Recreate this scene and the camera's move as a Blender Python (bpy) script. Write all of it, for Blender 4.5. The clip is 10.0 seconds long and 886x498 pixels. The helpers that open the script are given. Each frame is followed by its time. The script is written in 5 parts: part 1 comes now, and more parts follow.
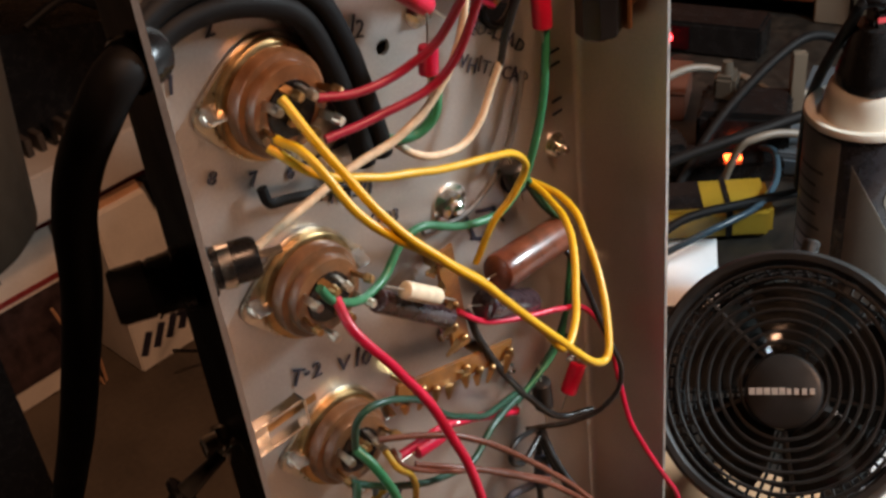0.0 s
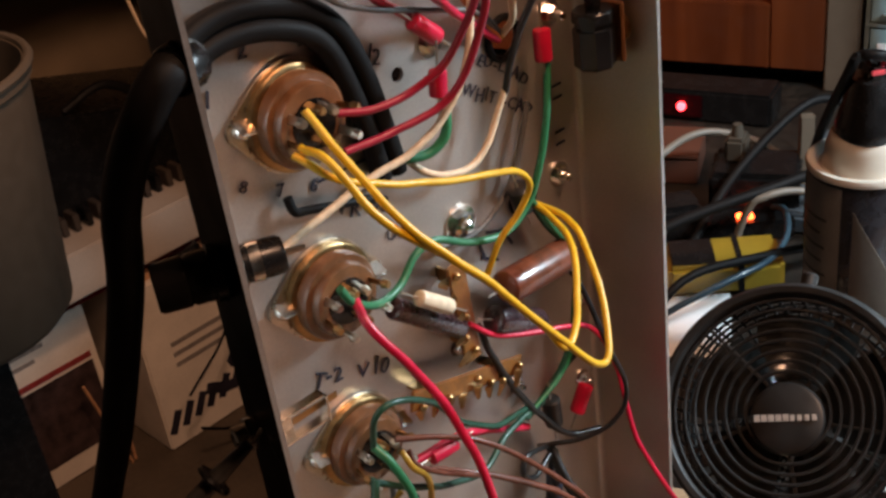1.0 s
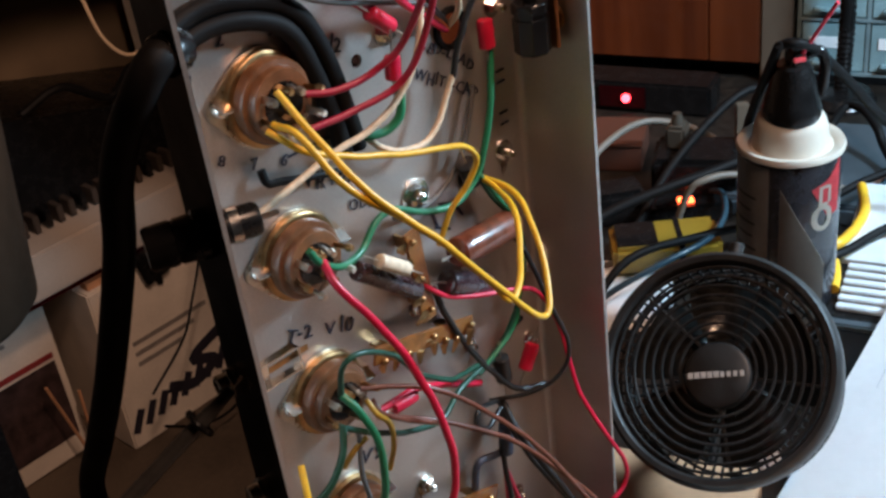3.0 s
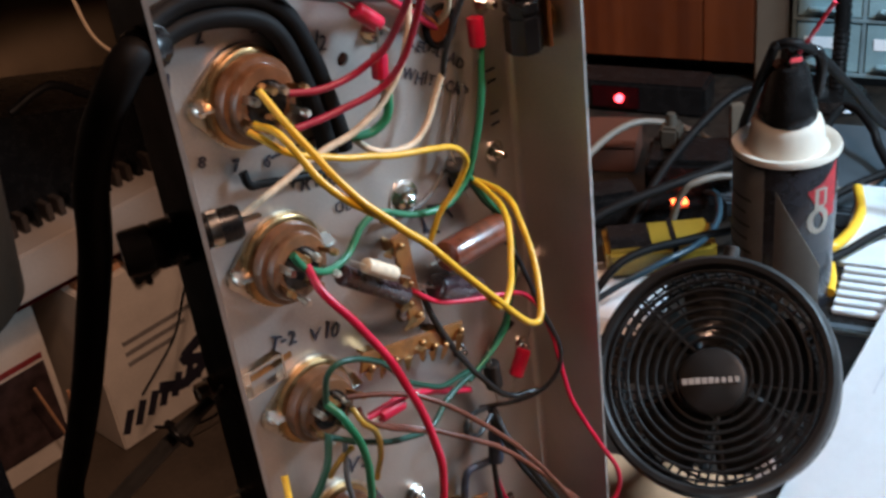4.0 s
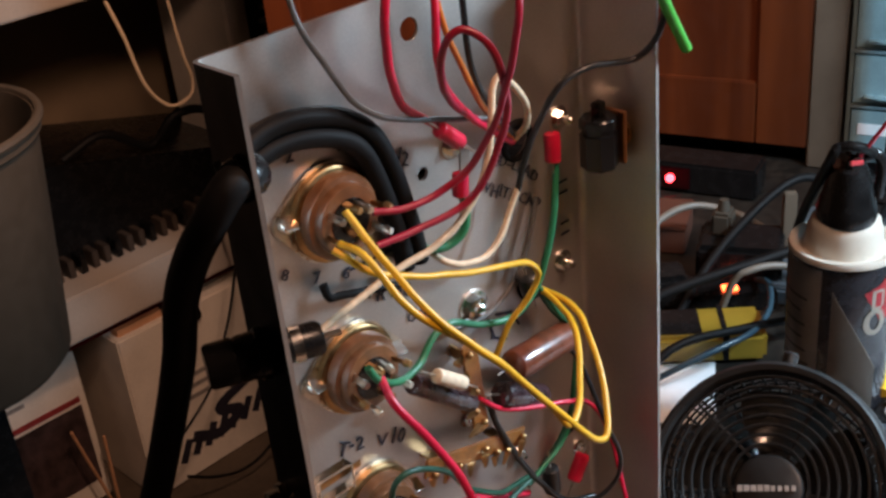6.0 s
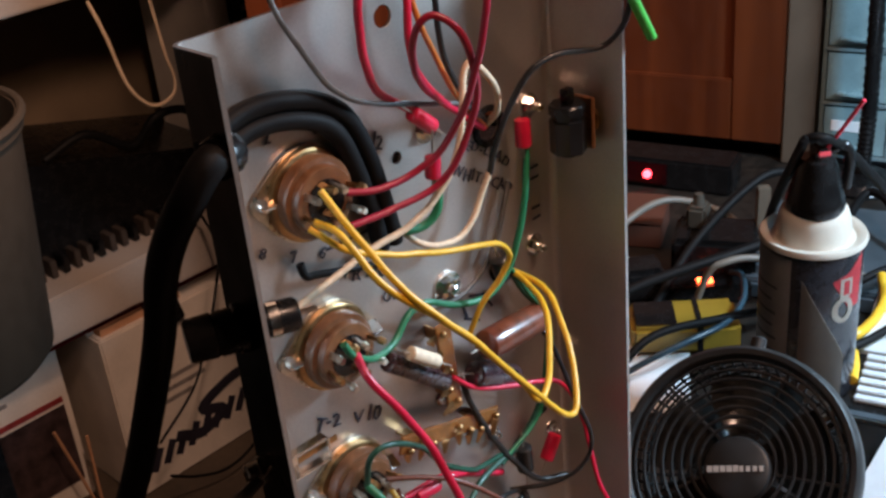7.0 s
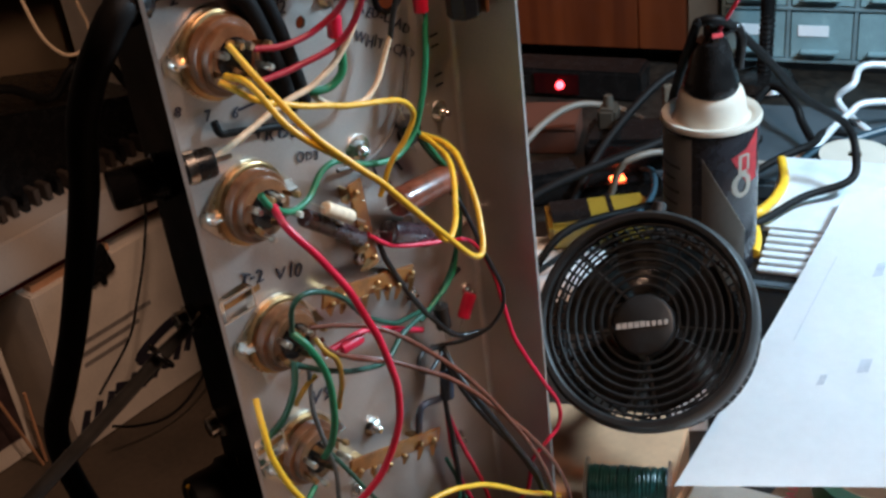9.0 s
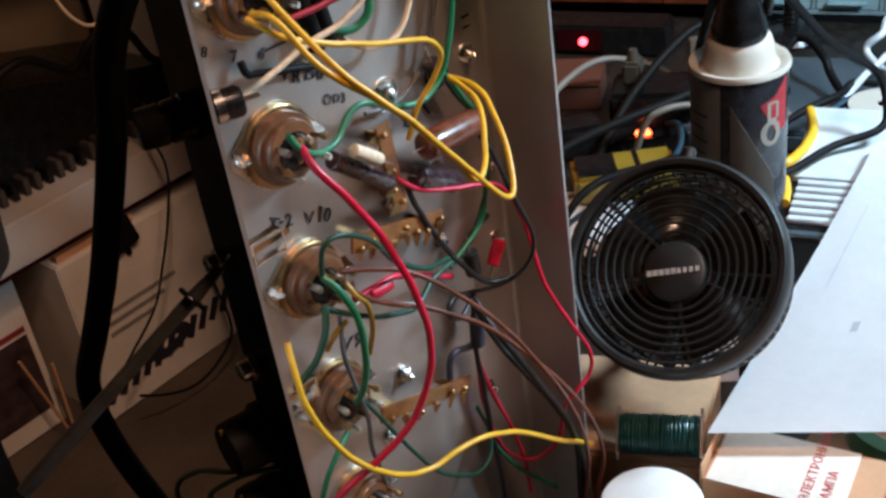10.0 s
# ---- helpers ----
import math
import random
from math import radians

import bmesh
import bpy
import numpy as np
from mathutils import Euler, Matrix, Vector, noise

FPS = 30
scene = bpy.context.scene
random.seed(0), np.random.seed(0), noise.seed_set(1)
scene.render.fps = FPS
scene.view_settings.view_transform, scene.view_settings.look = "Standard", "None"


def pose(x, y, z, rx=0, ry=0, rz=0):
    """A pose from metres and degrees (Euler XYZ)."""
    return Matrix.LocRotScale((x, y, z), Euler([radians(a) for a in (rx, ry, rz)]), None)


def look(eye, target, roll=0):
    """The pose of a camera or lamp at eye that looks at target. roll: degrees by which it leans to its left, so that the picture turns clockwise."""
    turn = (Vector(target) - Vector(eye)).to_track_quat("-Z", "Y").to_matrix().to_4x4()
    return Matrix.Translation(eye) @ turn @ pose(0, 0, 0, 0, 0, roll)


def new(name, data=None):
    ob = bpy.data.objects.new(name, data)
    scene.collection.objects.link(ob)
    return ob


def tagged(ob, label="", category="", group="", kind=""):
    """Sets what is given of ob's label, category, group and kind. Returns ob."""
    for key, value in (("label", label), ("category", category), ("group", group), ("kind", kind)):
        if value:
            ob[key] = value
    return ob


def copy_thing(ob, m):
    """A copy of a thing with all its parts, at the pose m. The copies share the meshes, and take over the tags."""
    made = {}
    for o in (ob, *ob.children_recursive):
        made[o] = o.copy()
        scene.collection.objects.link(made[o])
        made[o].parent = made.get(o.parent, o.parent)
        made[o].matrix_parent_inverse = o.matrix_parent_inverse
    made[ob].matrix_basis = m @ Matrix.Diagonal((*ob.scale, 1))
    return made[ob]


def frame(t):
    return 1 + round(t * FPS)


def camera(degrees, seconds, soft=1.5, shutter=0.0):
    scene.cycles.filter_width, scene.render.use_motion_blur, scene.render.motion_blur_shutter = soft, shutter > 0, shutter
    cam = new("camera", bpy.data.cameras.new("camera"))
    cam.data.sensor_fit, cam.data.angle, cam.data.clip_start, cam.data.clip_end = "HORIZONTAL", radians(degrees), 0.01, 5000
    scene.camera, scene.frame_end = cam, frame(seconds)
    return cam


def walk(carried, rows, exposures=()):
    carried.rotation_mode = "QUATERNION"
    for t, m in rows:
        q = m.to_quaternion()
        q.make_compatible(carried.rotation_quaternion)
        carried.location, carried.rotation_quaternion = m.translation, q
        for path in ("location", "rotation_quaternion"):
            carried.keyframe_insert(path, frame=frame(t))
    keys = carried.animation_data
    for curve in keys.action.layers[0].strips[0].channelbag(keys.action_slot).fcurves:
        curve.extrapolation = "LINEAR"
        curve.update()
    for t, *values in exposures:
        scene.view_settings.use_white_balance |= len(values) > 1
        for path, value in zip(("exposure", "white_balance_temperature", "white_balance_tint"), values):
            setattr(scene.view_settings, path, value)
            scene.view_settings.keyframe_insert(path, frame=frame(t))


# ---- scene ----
cam = camera(42.1, 10.0, soft=2.8, shutter=0.4)
PATH = [
    (0, (-0.1353, -0.2435, 0.5190), (1.1919, 1.2817, -0.8820), -7.1),
    (0.5, (-0.1476, -0.2681, 0.5042), (1.1845, 1.3481, -0.7848), -8.2),
    (1, (-0.1599, -0.2755, 0.5141), (1.2103, 1.3530, -0.7209), -8.0),
    (1.5, (-0.1697, -0.2927, 0.5214), (1.2263, 1.3087, -0.7184), -8.1),
    (2, (-0.1796, -0.3050, 0.5264), (1.2374, 1.2866, -0.7036), -8.1),
    (3.3, (-0.1919, -0.3100, 0.5264), (1.2583, 1.2275, -0.7319), -7.5),
    (3.5, (-0.1894, -0.3100, 0.5214), (1.2730, 1.2017, -0.7528), -7.0),
    (4, (-0.1820, -0.3026, 0.5214), (1.2620, 1.2509, -0.7245), -7.5),
    (4.5, (-0.1796, -0.2890, 0.5301), (1.2226, 1.3395, -0.6680), -6.7),
    (5, (-0.1771, -0.2817, 0.5325), (1.2202, 1.3555, -0.6581), -6.4),
    (5.2, (-0.1783, -0.2792, 0.5350), (1.2275, 1.3641, -0.6372), -6.5),
    (6.3, (-0.1882, -0.2989, 0.5473), (1.2644, 1.3272, -0.5942), -5.7),
    (6.5, (-0.1894, -0.3038, 0.5461), (1.2730, 1.3112, -0.5954), -5.7),
    (7, (-0.1943, -0.3038, 0.5448), (1.2694, 1.3075, -0.5991), -5.7),
    (7.5, (-0.2005, -0.3001, 0.5448), (1.2595, 1.3050, -0.6138), -6.2),
    (8, (-0.2066, -0.3038, 0.5411), (1.2767, 1.2669, -0.6348), -6.0),
    (8.5, (-0.2165, -0.3260, 0.5350), (1.2964, 1.1931, -0.6729), -6.4),
    (9, (-0.2226, -0.3407, 0.5239), (1.2964, 1.1402, -0.7209), -7.3),
    (9.5, (-0.2239, -0.3370, 0.5178), (1.2558, 1.1734, -0.7393), -8.6),
    (10, (-0.2276, -0.3382, 0.5116), (1.2337, 1.1611, -0.7799), -8.9),
]
# the camera's white balance drifts from warm to neutral
BALANCE = [(0.0, 0.0, 8350, 32), (0.6, 0.0, 8300, 32), (1.4, 0.0, 7250, 27), (2.0, 0.0, 6900, 24), (3.4, 0.0, 6500, 22), (4.0, 0.0, 6650, 25), (4.5, 0.0, 7250, 29), (5.2, 0.0, 7250, 29), (6.5, 0.0, 6750, 26), (8.0, 0.0, 6550, 24), (9.0, 0.0, 6500, 20), (10.0, 0.0, 6650, 23)]
walk(cam, [(t, look(eye, target, roll)) for t, eye, target, roll in PATH], BALANCE)

# ---- light ----
world = bpy.data.worlds.new("room_air")
scene.world = world
world.use_nodes = True
world.node_tree.nodes["Background"].inputs[0].default_value = (1.0, 0.72, 0.45, 1)
world.node_tree.nodes["Background"].inputs[1].default_value = 0.02


def area_lamp(name, eye, target, size, watts, colour):
    data = bpy.data.lights.new(name, "AREA")
    data.shape, data.size, data.energy, data.color = "DISK", size, watts, colour
    ob = new(name, data)
    ob.matrix_world = look(eye, target)
    return ob


WARM, COOL = (1.0, 0.67, 0.45), (0.51, 0.83, 1.0)
area_lamp("ceiling_bulb", (0.20, -0.62, 1.22), (0.08, 0.0, 0.3), 0.22, 7.8, WARM)
# added warm fill without a known source, brightens the shelves and cartons
area_lamp("shelf_fill", (0.45, 0.50, 0.75), (0.40, 1.65, 0.05), 0.15, 9.0, WARM)
area_lamp("desk_lamp_light", (0.66, -0.42, 0.62), (0.50, -0.06, 0.05), 0.16, 14.0, COOL)


# ---- materials ----
def mat(name, colour, rough=0.5, metal=0.0, vary=0.15, scale=60.0, bump=0.1, fine=600.0, coat=0.0, spec=0.5):
    """A plain surface with two scales of variation in tone and gloss and a fine relief."""
    m = bpy.data.materials.new(name)
    m.use_nodes = True
    nt = m.node_tree
    b = nt.nodes["Principled BSDF"]
    tc = nt.nodes.new("ShaderNodeTexCoord")
    big, small = nt.nodes.new("ShaderNodeTexNoise"), nt.nodes.new("ShaderNodeTexNoise")
    big.inputs["Scale"].default_value, small.inputs["Scale"].default_value = scale, fine
    big.inputs["Detail"].default_value = 5
    for n in (big, small):
        nt.links.new(tc.outputs["Object"], n.inputs["Vector"])
    mixn = nt.nodes.new("ShaderNodeMath")
    mixn.operation = "MULTIPLY_ADD"
    mixn.inputs[1].default_value, mixn.inputs[2].default_value = 0.35, 0.0
    nt.links.new(small.outputs["Fac"], mixn.inputs[0])
    addn = nt.nodes.new("ShaderNodeMath")
    nt.links.new(big.outputs["Fac"], addn.inputs[0])
    nt.links.new(mixn.outputs[0], addn.inputs[1])
    ramp = nt.nodes.new("ShaderNodeValToRGB")
    lo = [max(0.0, c * (1 - vary * 2)) for c in colour]
    hi = [min(1.0, c * (1 + vary)) for c in colour]
    ramp.color_ramp.elements[0].position, ramp.color_ramp.elements[1].position = 0.35, 0.85
    ramp.color_ramp.elements[0].color, ramp.color_ramp.elements[1].color = (*lo, 1), (*hi, 1)
    nt.links.new(addn.outputs[0], ramp.inputs[0])
    nt.links.new(ramp.outputs[0], b.inputs["Base Color"])
    rr = nt.nodes.new("ShaderNodeMapRange")
    rr.inputs["From Min"].default_value, rr.inputs["From Max"].default_value = 0.3, 0.9
    rr.inputs["To Min"].default_value, rr.inputs["To Max"].default_value = max(0.03, rough - 0.08), min(1, rough + 0.1)
    nt.links.new(addn.outputs[0], rr.inputs["Value"])
    nt.links.new(rr.outputs[0], b.inputs["Roughness"])
    b.inputs["Metallic"].default_value, b.inputs["Coat Weight"].default_value = metal, coat
    b.inputs["Specular IOR Level"].default_value = spec
    if bump:
        bp = nt.nodes.new("ShaderNodeBump")
        bp.inputs["Strength"].default_value, bp.inputs["Distance"].default_value = bump, 0.0004
        nt.links.new(addn.outputs[0], bp.inputs["Height"])
        nt.links.new(bp.outputs[0], b.inputs["Normal"])
    return m


def glow(name, colour, strength):
    m = bpy.data.materials.new(name)
    m.use_nodes = True
    b = m.node_tree.nodes["Principled BSDF"]
    b.inputs["Base Color"].default_value = (*colour, 1)
    b.inputs["Emission Color"].default_value, b.inputs["Emission Strength"].default_value = (*colour, 1), strength
    return m


def clear(name, colour, rough, trans=0.9):
    m = mat(name, colour, rough, vary=0.05, bump=0.03)
    m.node_tree.nodes["Principled BSDF"].inputs["Transmission Weight"].default_value = trans
    return m


def wood(name, dark, light, scale=6.0, rough=0.4):
    """Stained timber with long vertical grain."""
    m = mat(name, light, rough, bump=0.08)
    nt = m.node_tree
    b = nt.nodes["Principled BSDF"]
    tc, mp = nt.nodes.new("ShaderNodeTexCoord"), nt.nodes.new("ShaderNodeMapping")
    mp.inputs["Scale"].default_value = (14, 14, 1.0)
    nz, ramp = nt.nodes.new("ShaderNodeTexNoise"), nt.nodes.new("ShaderNodeValToRGB")
    nz.inputs["Scale"].default_value, nz.inputs["Detail"].default_value = scale, 8
    nz.inputs["Distortion"].default_value = 0.6
    ramp.color_ramp.elements[0].color, ramp.color_ramp.elements[1].color = (*dark, 1), (*light, 1)
    ramp.color_ramp.elements[0].position, ramp.color_ramp.elements[1].position = 0.35, 0.68
    nt.links.new(tc.outputs["Object"], mp.inputs[0])
    nt.links.new(mp.outputs[0], nz.inputs["Vector"])
    nt.links.new(nz.outputs["Fac"], ramp.inputs[0])
    nt.links.new(ramp.outputs[0], b.inputs["Base Color"])
    return m


M = {
    "alu": mat("brushed_aluminium", (0.54, 0.495, 0.46), 0.40, 0.88, 0.13, 18, 0.03, 900),
    "blackpaint": mat("black_enamel", (0.005, 0.004, 0.004), 0.30, 0, 0.3, 50, 0.04, 900, spec=0.03),
    "chrome": mat("bright_plating", (0.80, 0.77, 0.72), 0.16, 1.0, 0.1, 200, 0.1),
    "tin": mat("tinned_steel", (0.62, 0.56, 0.48), 0.28, 1.0, 0.15, 200, 0.15),
    "brass": mat("aged_brass", (0.46, 0.28, 0.13), 0.3, 1.0, 0.2, 200, 0.15),
    "phenolic": mat("brown_phenolic", (0.17, 0.070, 0.030), 0.30, 0, 0.25, 120, 0.15, coat=0.3),
    "strip": mat("amber_phenolic", (0.23, 0.085, 0.018), 0.4, 0, 0.25, 150, 0.15, coat=0.2),
    "blackplastic": mat("black_plastic", (0.007, 0.0065, 0.0065), 0.22, 0, 0.2, 80, 0.06, spec=0.32),
    "fanplastic": mat("charcoal_plastic", (0.018, 0.0170, 0.0165), 0.40, 0, 0.2, 80, 0.08),
    "rubber": mat("black_rubber", (0.0055, 0.005, 0.005), 0.55, 0, 0.2, 80, 0.1, spec=0.14),
    "capbrown": mat("brown_lacquered_capacitor", (0.16, 0.045, 0.022), 0.30, 0, 0.25, 150, 0.12, coat=0.3),
    "capdark": mat("dark_maroon_capacitor", (0.045, 0.022, 0.026), 0.25, 0, 0.25, 150, 0.12, coat=0.5),
    "ceramic": mat("cream_ceramic", (0.72, 0.60, 0.44), 0.4, 0, 0.1, 300, 0.1),
    "yellow": mat("yellow_insulation", (0.72, 0.40, 0.02), 0.34, 0, 0.08, 200, 0.06),
    "red": mat("red_insulation", (0.60, 0.012, 0.045), 0.32, 0, 0.1, 200, 0.06),
    "darkred": mat("dark_red_insulation", (0.33, 0.010, 0.032), 0.34, 0, 0.1, 200, 0.06),
    "orange": mat("orange_insulation", (0.62, 0.16, 0.02), 0.34, 0, 0.1, 200, 0.06),
    "green": mat("green_insulation", (0.008, 0.16, 0.07), 0.36, 0, 0.1, 200, 0.06),
    "brightgreen": mat("bright_green_plastic", (0.03, 0.42, 0.05), 0.4, 0, 0.1, 200, 0.06),
    "darkgreen": mat("dark_green_insulation", (0.008, 0.06, 0.035), 0.36, 0, 0.15, 200, 0.06),
    "brown": mat("red_brown_insulation", (0.16, 0.045, 0.025), 0.36, 0, 0.15, 200, 0.06),
    "ochre": mat("ochre_insulation", (0.55, 0.28, 0.03), 0.36, 0, 0.15, 200, 0.06),
    "black": mat("black_insulation", (0.012, 0.012, 0.012), 0.32, 0, 0.2, 200, 0.06),
    "grey": mat("grey_insulation", (0.10, 0.095, 0.09), 0.4, 0, 0.2, 200, 0.08),
    "slate": mat("slate_insulation", (0.04, 0.05, 0.075), 0.4, 0, 0.2, 200, 0.08),
    "cream": mat("cream_cloth_insulation", (0.66, 0.50, 0.34), 0.6, 0, 0.12, 300, 0.3),
    "palecable": mat("aged_beige_cable", (0.15, 0.125, 0.10), 0.45, 0, 0.1, 60, 0.06),
    "white": mat("white_plastic", (0.72, 0.71, 0.68), 0.4, 0, 0.06, 40, 0.06),
    "shelfwhite": mat("painted_white_board", (0.44, 0.37, 0.31), 0.5, 0, 0.1, 8, 0.1, 200),
    "paper": mat("white_paper", (0.80, 0.81, 0.82), 0.7, 0, 0.04, 12, 0.2, 150),
    "ink": mat("black_marker_ink", (0.02, 0.018, 0.03), 0.5, 0, 0.2, 300, 0),
    "greyink": mat("pale_print", (0.60, 0.62, 0.66), 0.7, 0, 0.1, 100, 0),
    "card": mat("kraft_cardboard", (0.54, 0.28, 0.15), 0.75, 0, 0.12, 20, 0.25, 250),
    "cartonwhite": mat("white_carton", (0.72, 0.64, 0.55), 0.6, 0, 0.08, 15, 0.1, 200),
    "redink": mat("red_print", (0.60, 0.05, 0.06), 0.6, 0, 0.15, 200, 0),
    "photo": mat("dark_print", (0.05, 0.03, 0.03), 0.4, 0, 0.5, 40, 0),
    "maroonprint": mat("maroon_print", (0.28, 0.03, 0.03), 0.4, 0, 0.3, 40, 0),
    "panelwood": wood("orange_brown_wood", (0.062, 0.013, 0.004), (0.115, 0.026, 0.007), 2.0, 0.35),
    "benchwood": wood("dark_bench_top", (0.007, 0.006, 0.005), (0.022, 0.017, 0.013)),
    "post": mat("beige_painted_post", (0.10, 0.072, 0.050), 0.5, 0, 0.15, 20, 0.1),
    "finbrown": mat("dark_brown_plastic", (0.045, 0.032, 0.024), 0.5, 0, 0.2, 20, 0.1),
    "drawer": mat("smoky_drawer_plastic", (0.20, 0.31, 0.33), 0.2, 0, 0.15, 30, 0.05),
    "drawerframe": mat("grey_cabinet_plastic", (0.15, 0.215, 0.23), 0.45, 0, 0.15, 30, 0.08),
    "darkcase": mat("dark_blue_grey_case", (0.045, 0.058, 0.068), 0.4, 0, 0.2, 30, 0.15),
    "canwhite": mat("cream_can_shoulder", (0.50, 0.45, 0.38), 0.42, 0, 0.05, 60, 0.02, coat=0.1),
    "canblack": mat("black_printed_tin", (0.014, 0.014, 0.017), 0.22, 0.0, 0.2, 60, 0.03, coat=0.6),
    "cangrey": mat("grey_printed_tin", (0.34, 0.30, 0.26), 0.35, 0.1, 0.1, 60, 0.03),
    "canwedge": mat("dark_taupe_printed_tin", (0.13, 0.105, 0.085), 0.35, 0.0, 0.1, 60, 0.03),
    "yellowtool": mat("yellow_plastic", (0.26, 0.155, 0.015), 0.4, 0, 0.15, 40, 0.08),
    "louvre": mat("pale_grey_metal", (0.62, 0.66, 0.68), 0.35, 0.2, 0.08, 60, 0.05),
    "bluewire": mat("blue_black_insulation", (0.02, 0.05, 0.07), 0.3, 0, 0.15, 200, 0.05),
    "wall": mat("dim_plaster", (0.22, 0.18, 0.14), 0.8, 0, 0.12, 4, 0.2, 120),
    "reflector": mat("brown_reflector_board", (0.27, 0.130, 0.068), 0.7, 0, 0.15, 8, 0.2, 200),
    "floor": mat("dark_floor", (0.09, 0.065, 0.045), 0.6, 0, 0.25, 5, 0.2, 80),
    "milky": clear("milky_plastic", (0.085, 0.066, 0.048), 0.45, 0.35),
    "clearplastic": clear("clear_plastic", (0.9, 0.93, 0.93), 0.08, 0.95),
    "greenspool": mat("green_enamel_wire", (0.005, 0.055, 0.052), 0.3, 0, 0.3, 400, 0.3),
    "ledred": glow("red_led", (1.0, 0.04, 0.05), 14.0),
    "ledorange": glow("orange_led", (1.0, 0.12, 0.03), 9.0),
    "darkred_lens": mat("dark_red_lens", (0.02, 0.001, 0.002), 0.1, 0, 0.1, 100, 0),
}


# ---- building blocks ----
def finish(name, bm, material, parent=None, label="", smooth=True, bevel=0.0, m=None):
    if bevel:
        bmesh.ops.bevel(bm, geom=[e for e in bm.edges if e.is_manifold and e.calc_face_angle(0) > 0.6], offset=bevel, segments=2, affect="EDGES", clamp_overlap=True)
    if m is not None:
        bm.transform(m)
    me = bpy.data.meshes.new(name)
    bm.to_mesh(me)
    bm.free()
    me.materials.append(M[material] if isinstance(material, str) else material)
    if smooth:
        me.shade_smooth()
        me.set_sharp_from_angle(angle=radians(38))
    ob = new(name, me)
    if parent is not None:
        ob.parent = parent
    if label:
        ob["label"] = label
    return ob


def part(name, bm, material, parent, label="", **k):
    return finish(name, bm, material, parent, label, **k)


def thing(name, label, category, group="", m=None, kind=""):
    e = new(name)
    e.empty_display_size = 0.01
    if m is not None:
        e.matrix_basis = m
    return tagged(e, label, category, group, kind)


def box(x0, x1, y0, y1, z0, z1):
    bm = bmesh.new()
    bmesh.ops.create_cube(bm, size=1.0, matrix=Matrix.Translation(((x0 + x1) / 2, (y0 + y1) / 2, (z0 + z1) / 2)) @ Matrix.Diagonal((x1 - x0, y1 - y0, z1 - z0, 1)))
    return bm


def lathe(profile, n=32, axis="z"):
    """Turns a profile of (radius, height) pairs round its axis."""
    bm = bmesh.new()
    rings = []
    for r, h in profile:
        if r < 1e-6:
            rings.append([bm.verts.new((0, 0, h))])
        else:
            rings.append([bm.verts.new((r * math.cos(2 * math.pi * i / n), r * math.sin(2 * math.pi * i / n), h)) for i in range(n)])
    for a, b in zip(rings, rings[1:]):
        for i in range(n):
            j = (i + 1) % n
            if len(a) == 1 and len(b) > 1:
                bm.faces.new((a[0], b[j], b[i]))
            elif len(b) == 1 and len(a) > 1:
                bm.faces.new((a[i], a[j], b[0]))
            elif len(a) > 1:
                bm.faces.new((a[i], a[j], b[j], b[i]))
    bmesh.ops.recalc_face_normals(bm, faces=bm.faces)
    if axis == "-y":
        bm.transform(Matrix.Rotation(radians(90), 4, "X"))
    elif axis == "-x":
        bm.transform(Matrix.Rotation(radians(-90), 4, "Y"))
    elif axis == "x":
        bm.transform(Matrix.Rotation(radians(90), 4, "Y"))
    return bm


def ring_bm(big, small, n=48, k=8, flat=1.0):
    bm = bmesh.new()
    loops = []
    for i in range(n):
        a = 2 * math.pi * i / n
        loops.append([bm.verts.new(((big + small * math.cos(2 * math.pi * j / k)) * math.cos(a), (big + small * math.cos(2 * math.pi * j / k)) * math.sin(a), small * flat * math.sin(2 * math.pi * j / k))) for j in range(k)])
    for i in range(n):
        p, q = loops[i], loops[(i + 1) % n]
        for j in range(k):
            bm.faces.new((p[j], q[j], q[(j + 1) % k], p[(j + 1) % k]))
    return bm


def smooth_path(points, steps=6):
    """A Catmull-Rom line through the points."""
    p = [Vector(q) for q in points]
    p = [p[0] * 2 - p[1]] + p + [p[-1] * 2 - p[-2]]
    out = []
    for i in range(1, len(p) - 2):
        a, b, c, d = p[i - 1:i + 3]
        for s in range(steps):
            t = s / steps
            out.append(0.5 * (2 * b + (c - a) * t + (2 * a - 5 * b + 4 * c - d) * t * t + (3 * b - a - 3 * c + d) * t ** 3))
    out.append(p[-2])
    return out


def tube_bm(points, radius, sides=10, steps=6, ribs=0.0, wobble=0.0):
    line = smooth_path(points, steps)
    bm = bmesh.new()
    rings = []
    side = Vector((0.31, 0.52, 0.79))
    for i, p in enumerate(line):
        d = (line[min(i + 1, len(line) - 1)] - line[max(i - 1, 0)]).normalized()
        side = (side - d * side.dot(d))
        side = side.normalized() if side.length > 1e-4 else d.orthogonal().normalized()
        up = d.cross(side)
        r = radius * (1 + (ribs if i % 2 else 0.0))
        if wobble:
            p = p + Vector((noise.noise(p * 90), noise.noise(p * 90 + Vector((7, 0, 0))), noise.noise(p * 90 + Vector((0, 9, 0))))) * wobble
        rings.append([bm.verts.new(p + (side * math.cos(2 * math.pi * k / sides) + up * math.sin(2 * math.pi * k / sides)) * r) for k in range(sides)])
    for a, b in zip(rings, rings[1:]):
        for k in range(sides):
            bm.faces.new((a[k], a[(k + 1) % sides], b[(k + 1) % sides], b[k]))
    bm.faces.new(rings[0][::-1])
    bm.faces.new(rings[-1])
    bmesh.ops.recalc_face_normals(bm, faces=bm.faces)
    return bm


def rod(a, b, r, n=12):
    return tube_bm((a, b), r, n, 1)


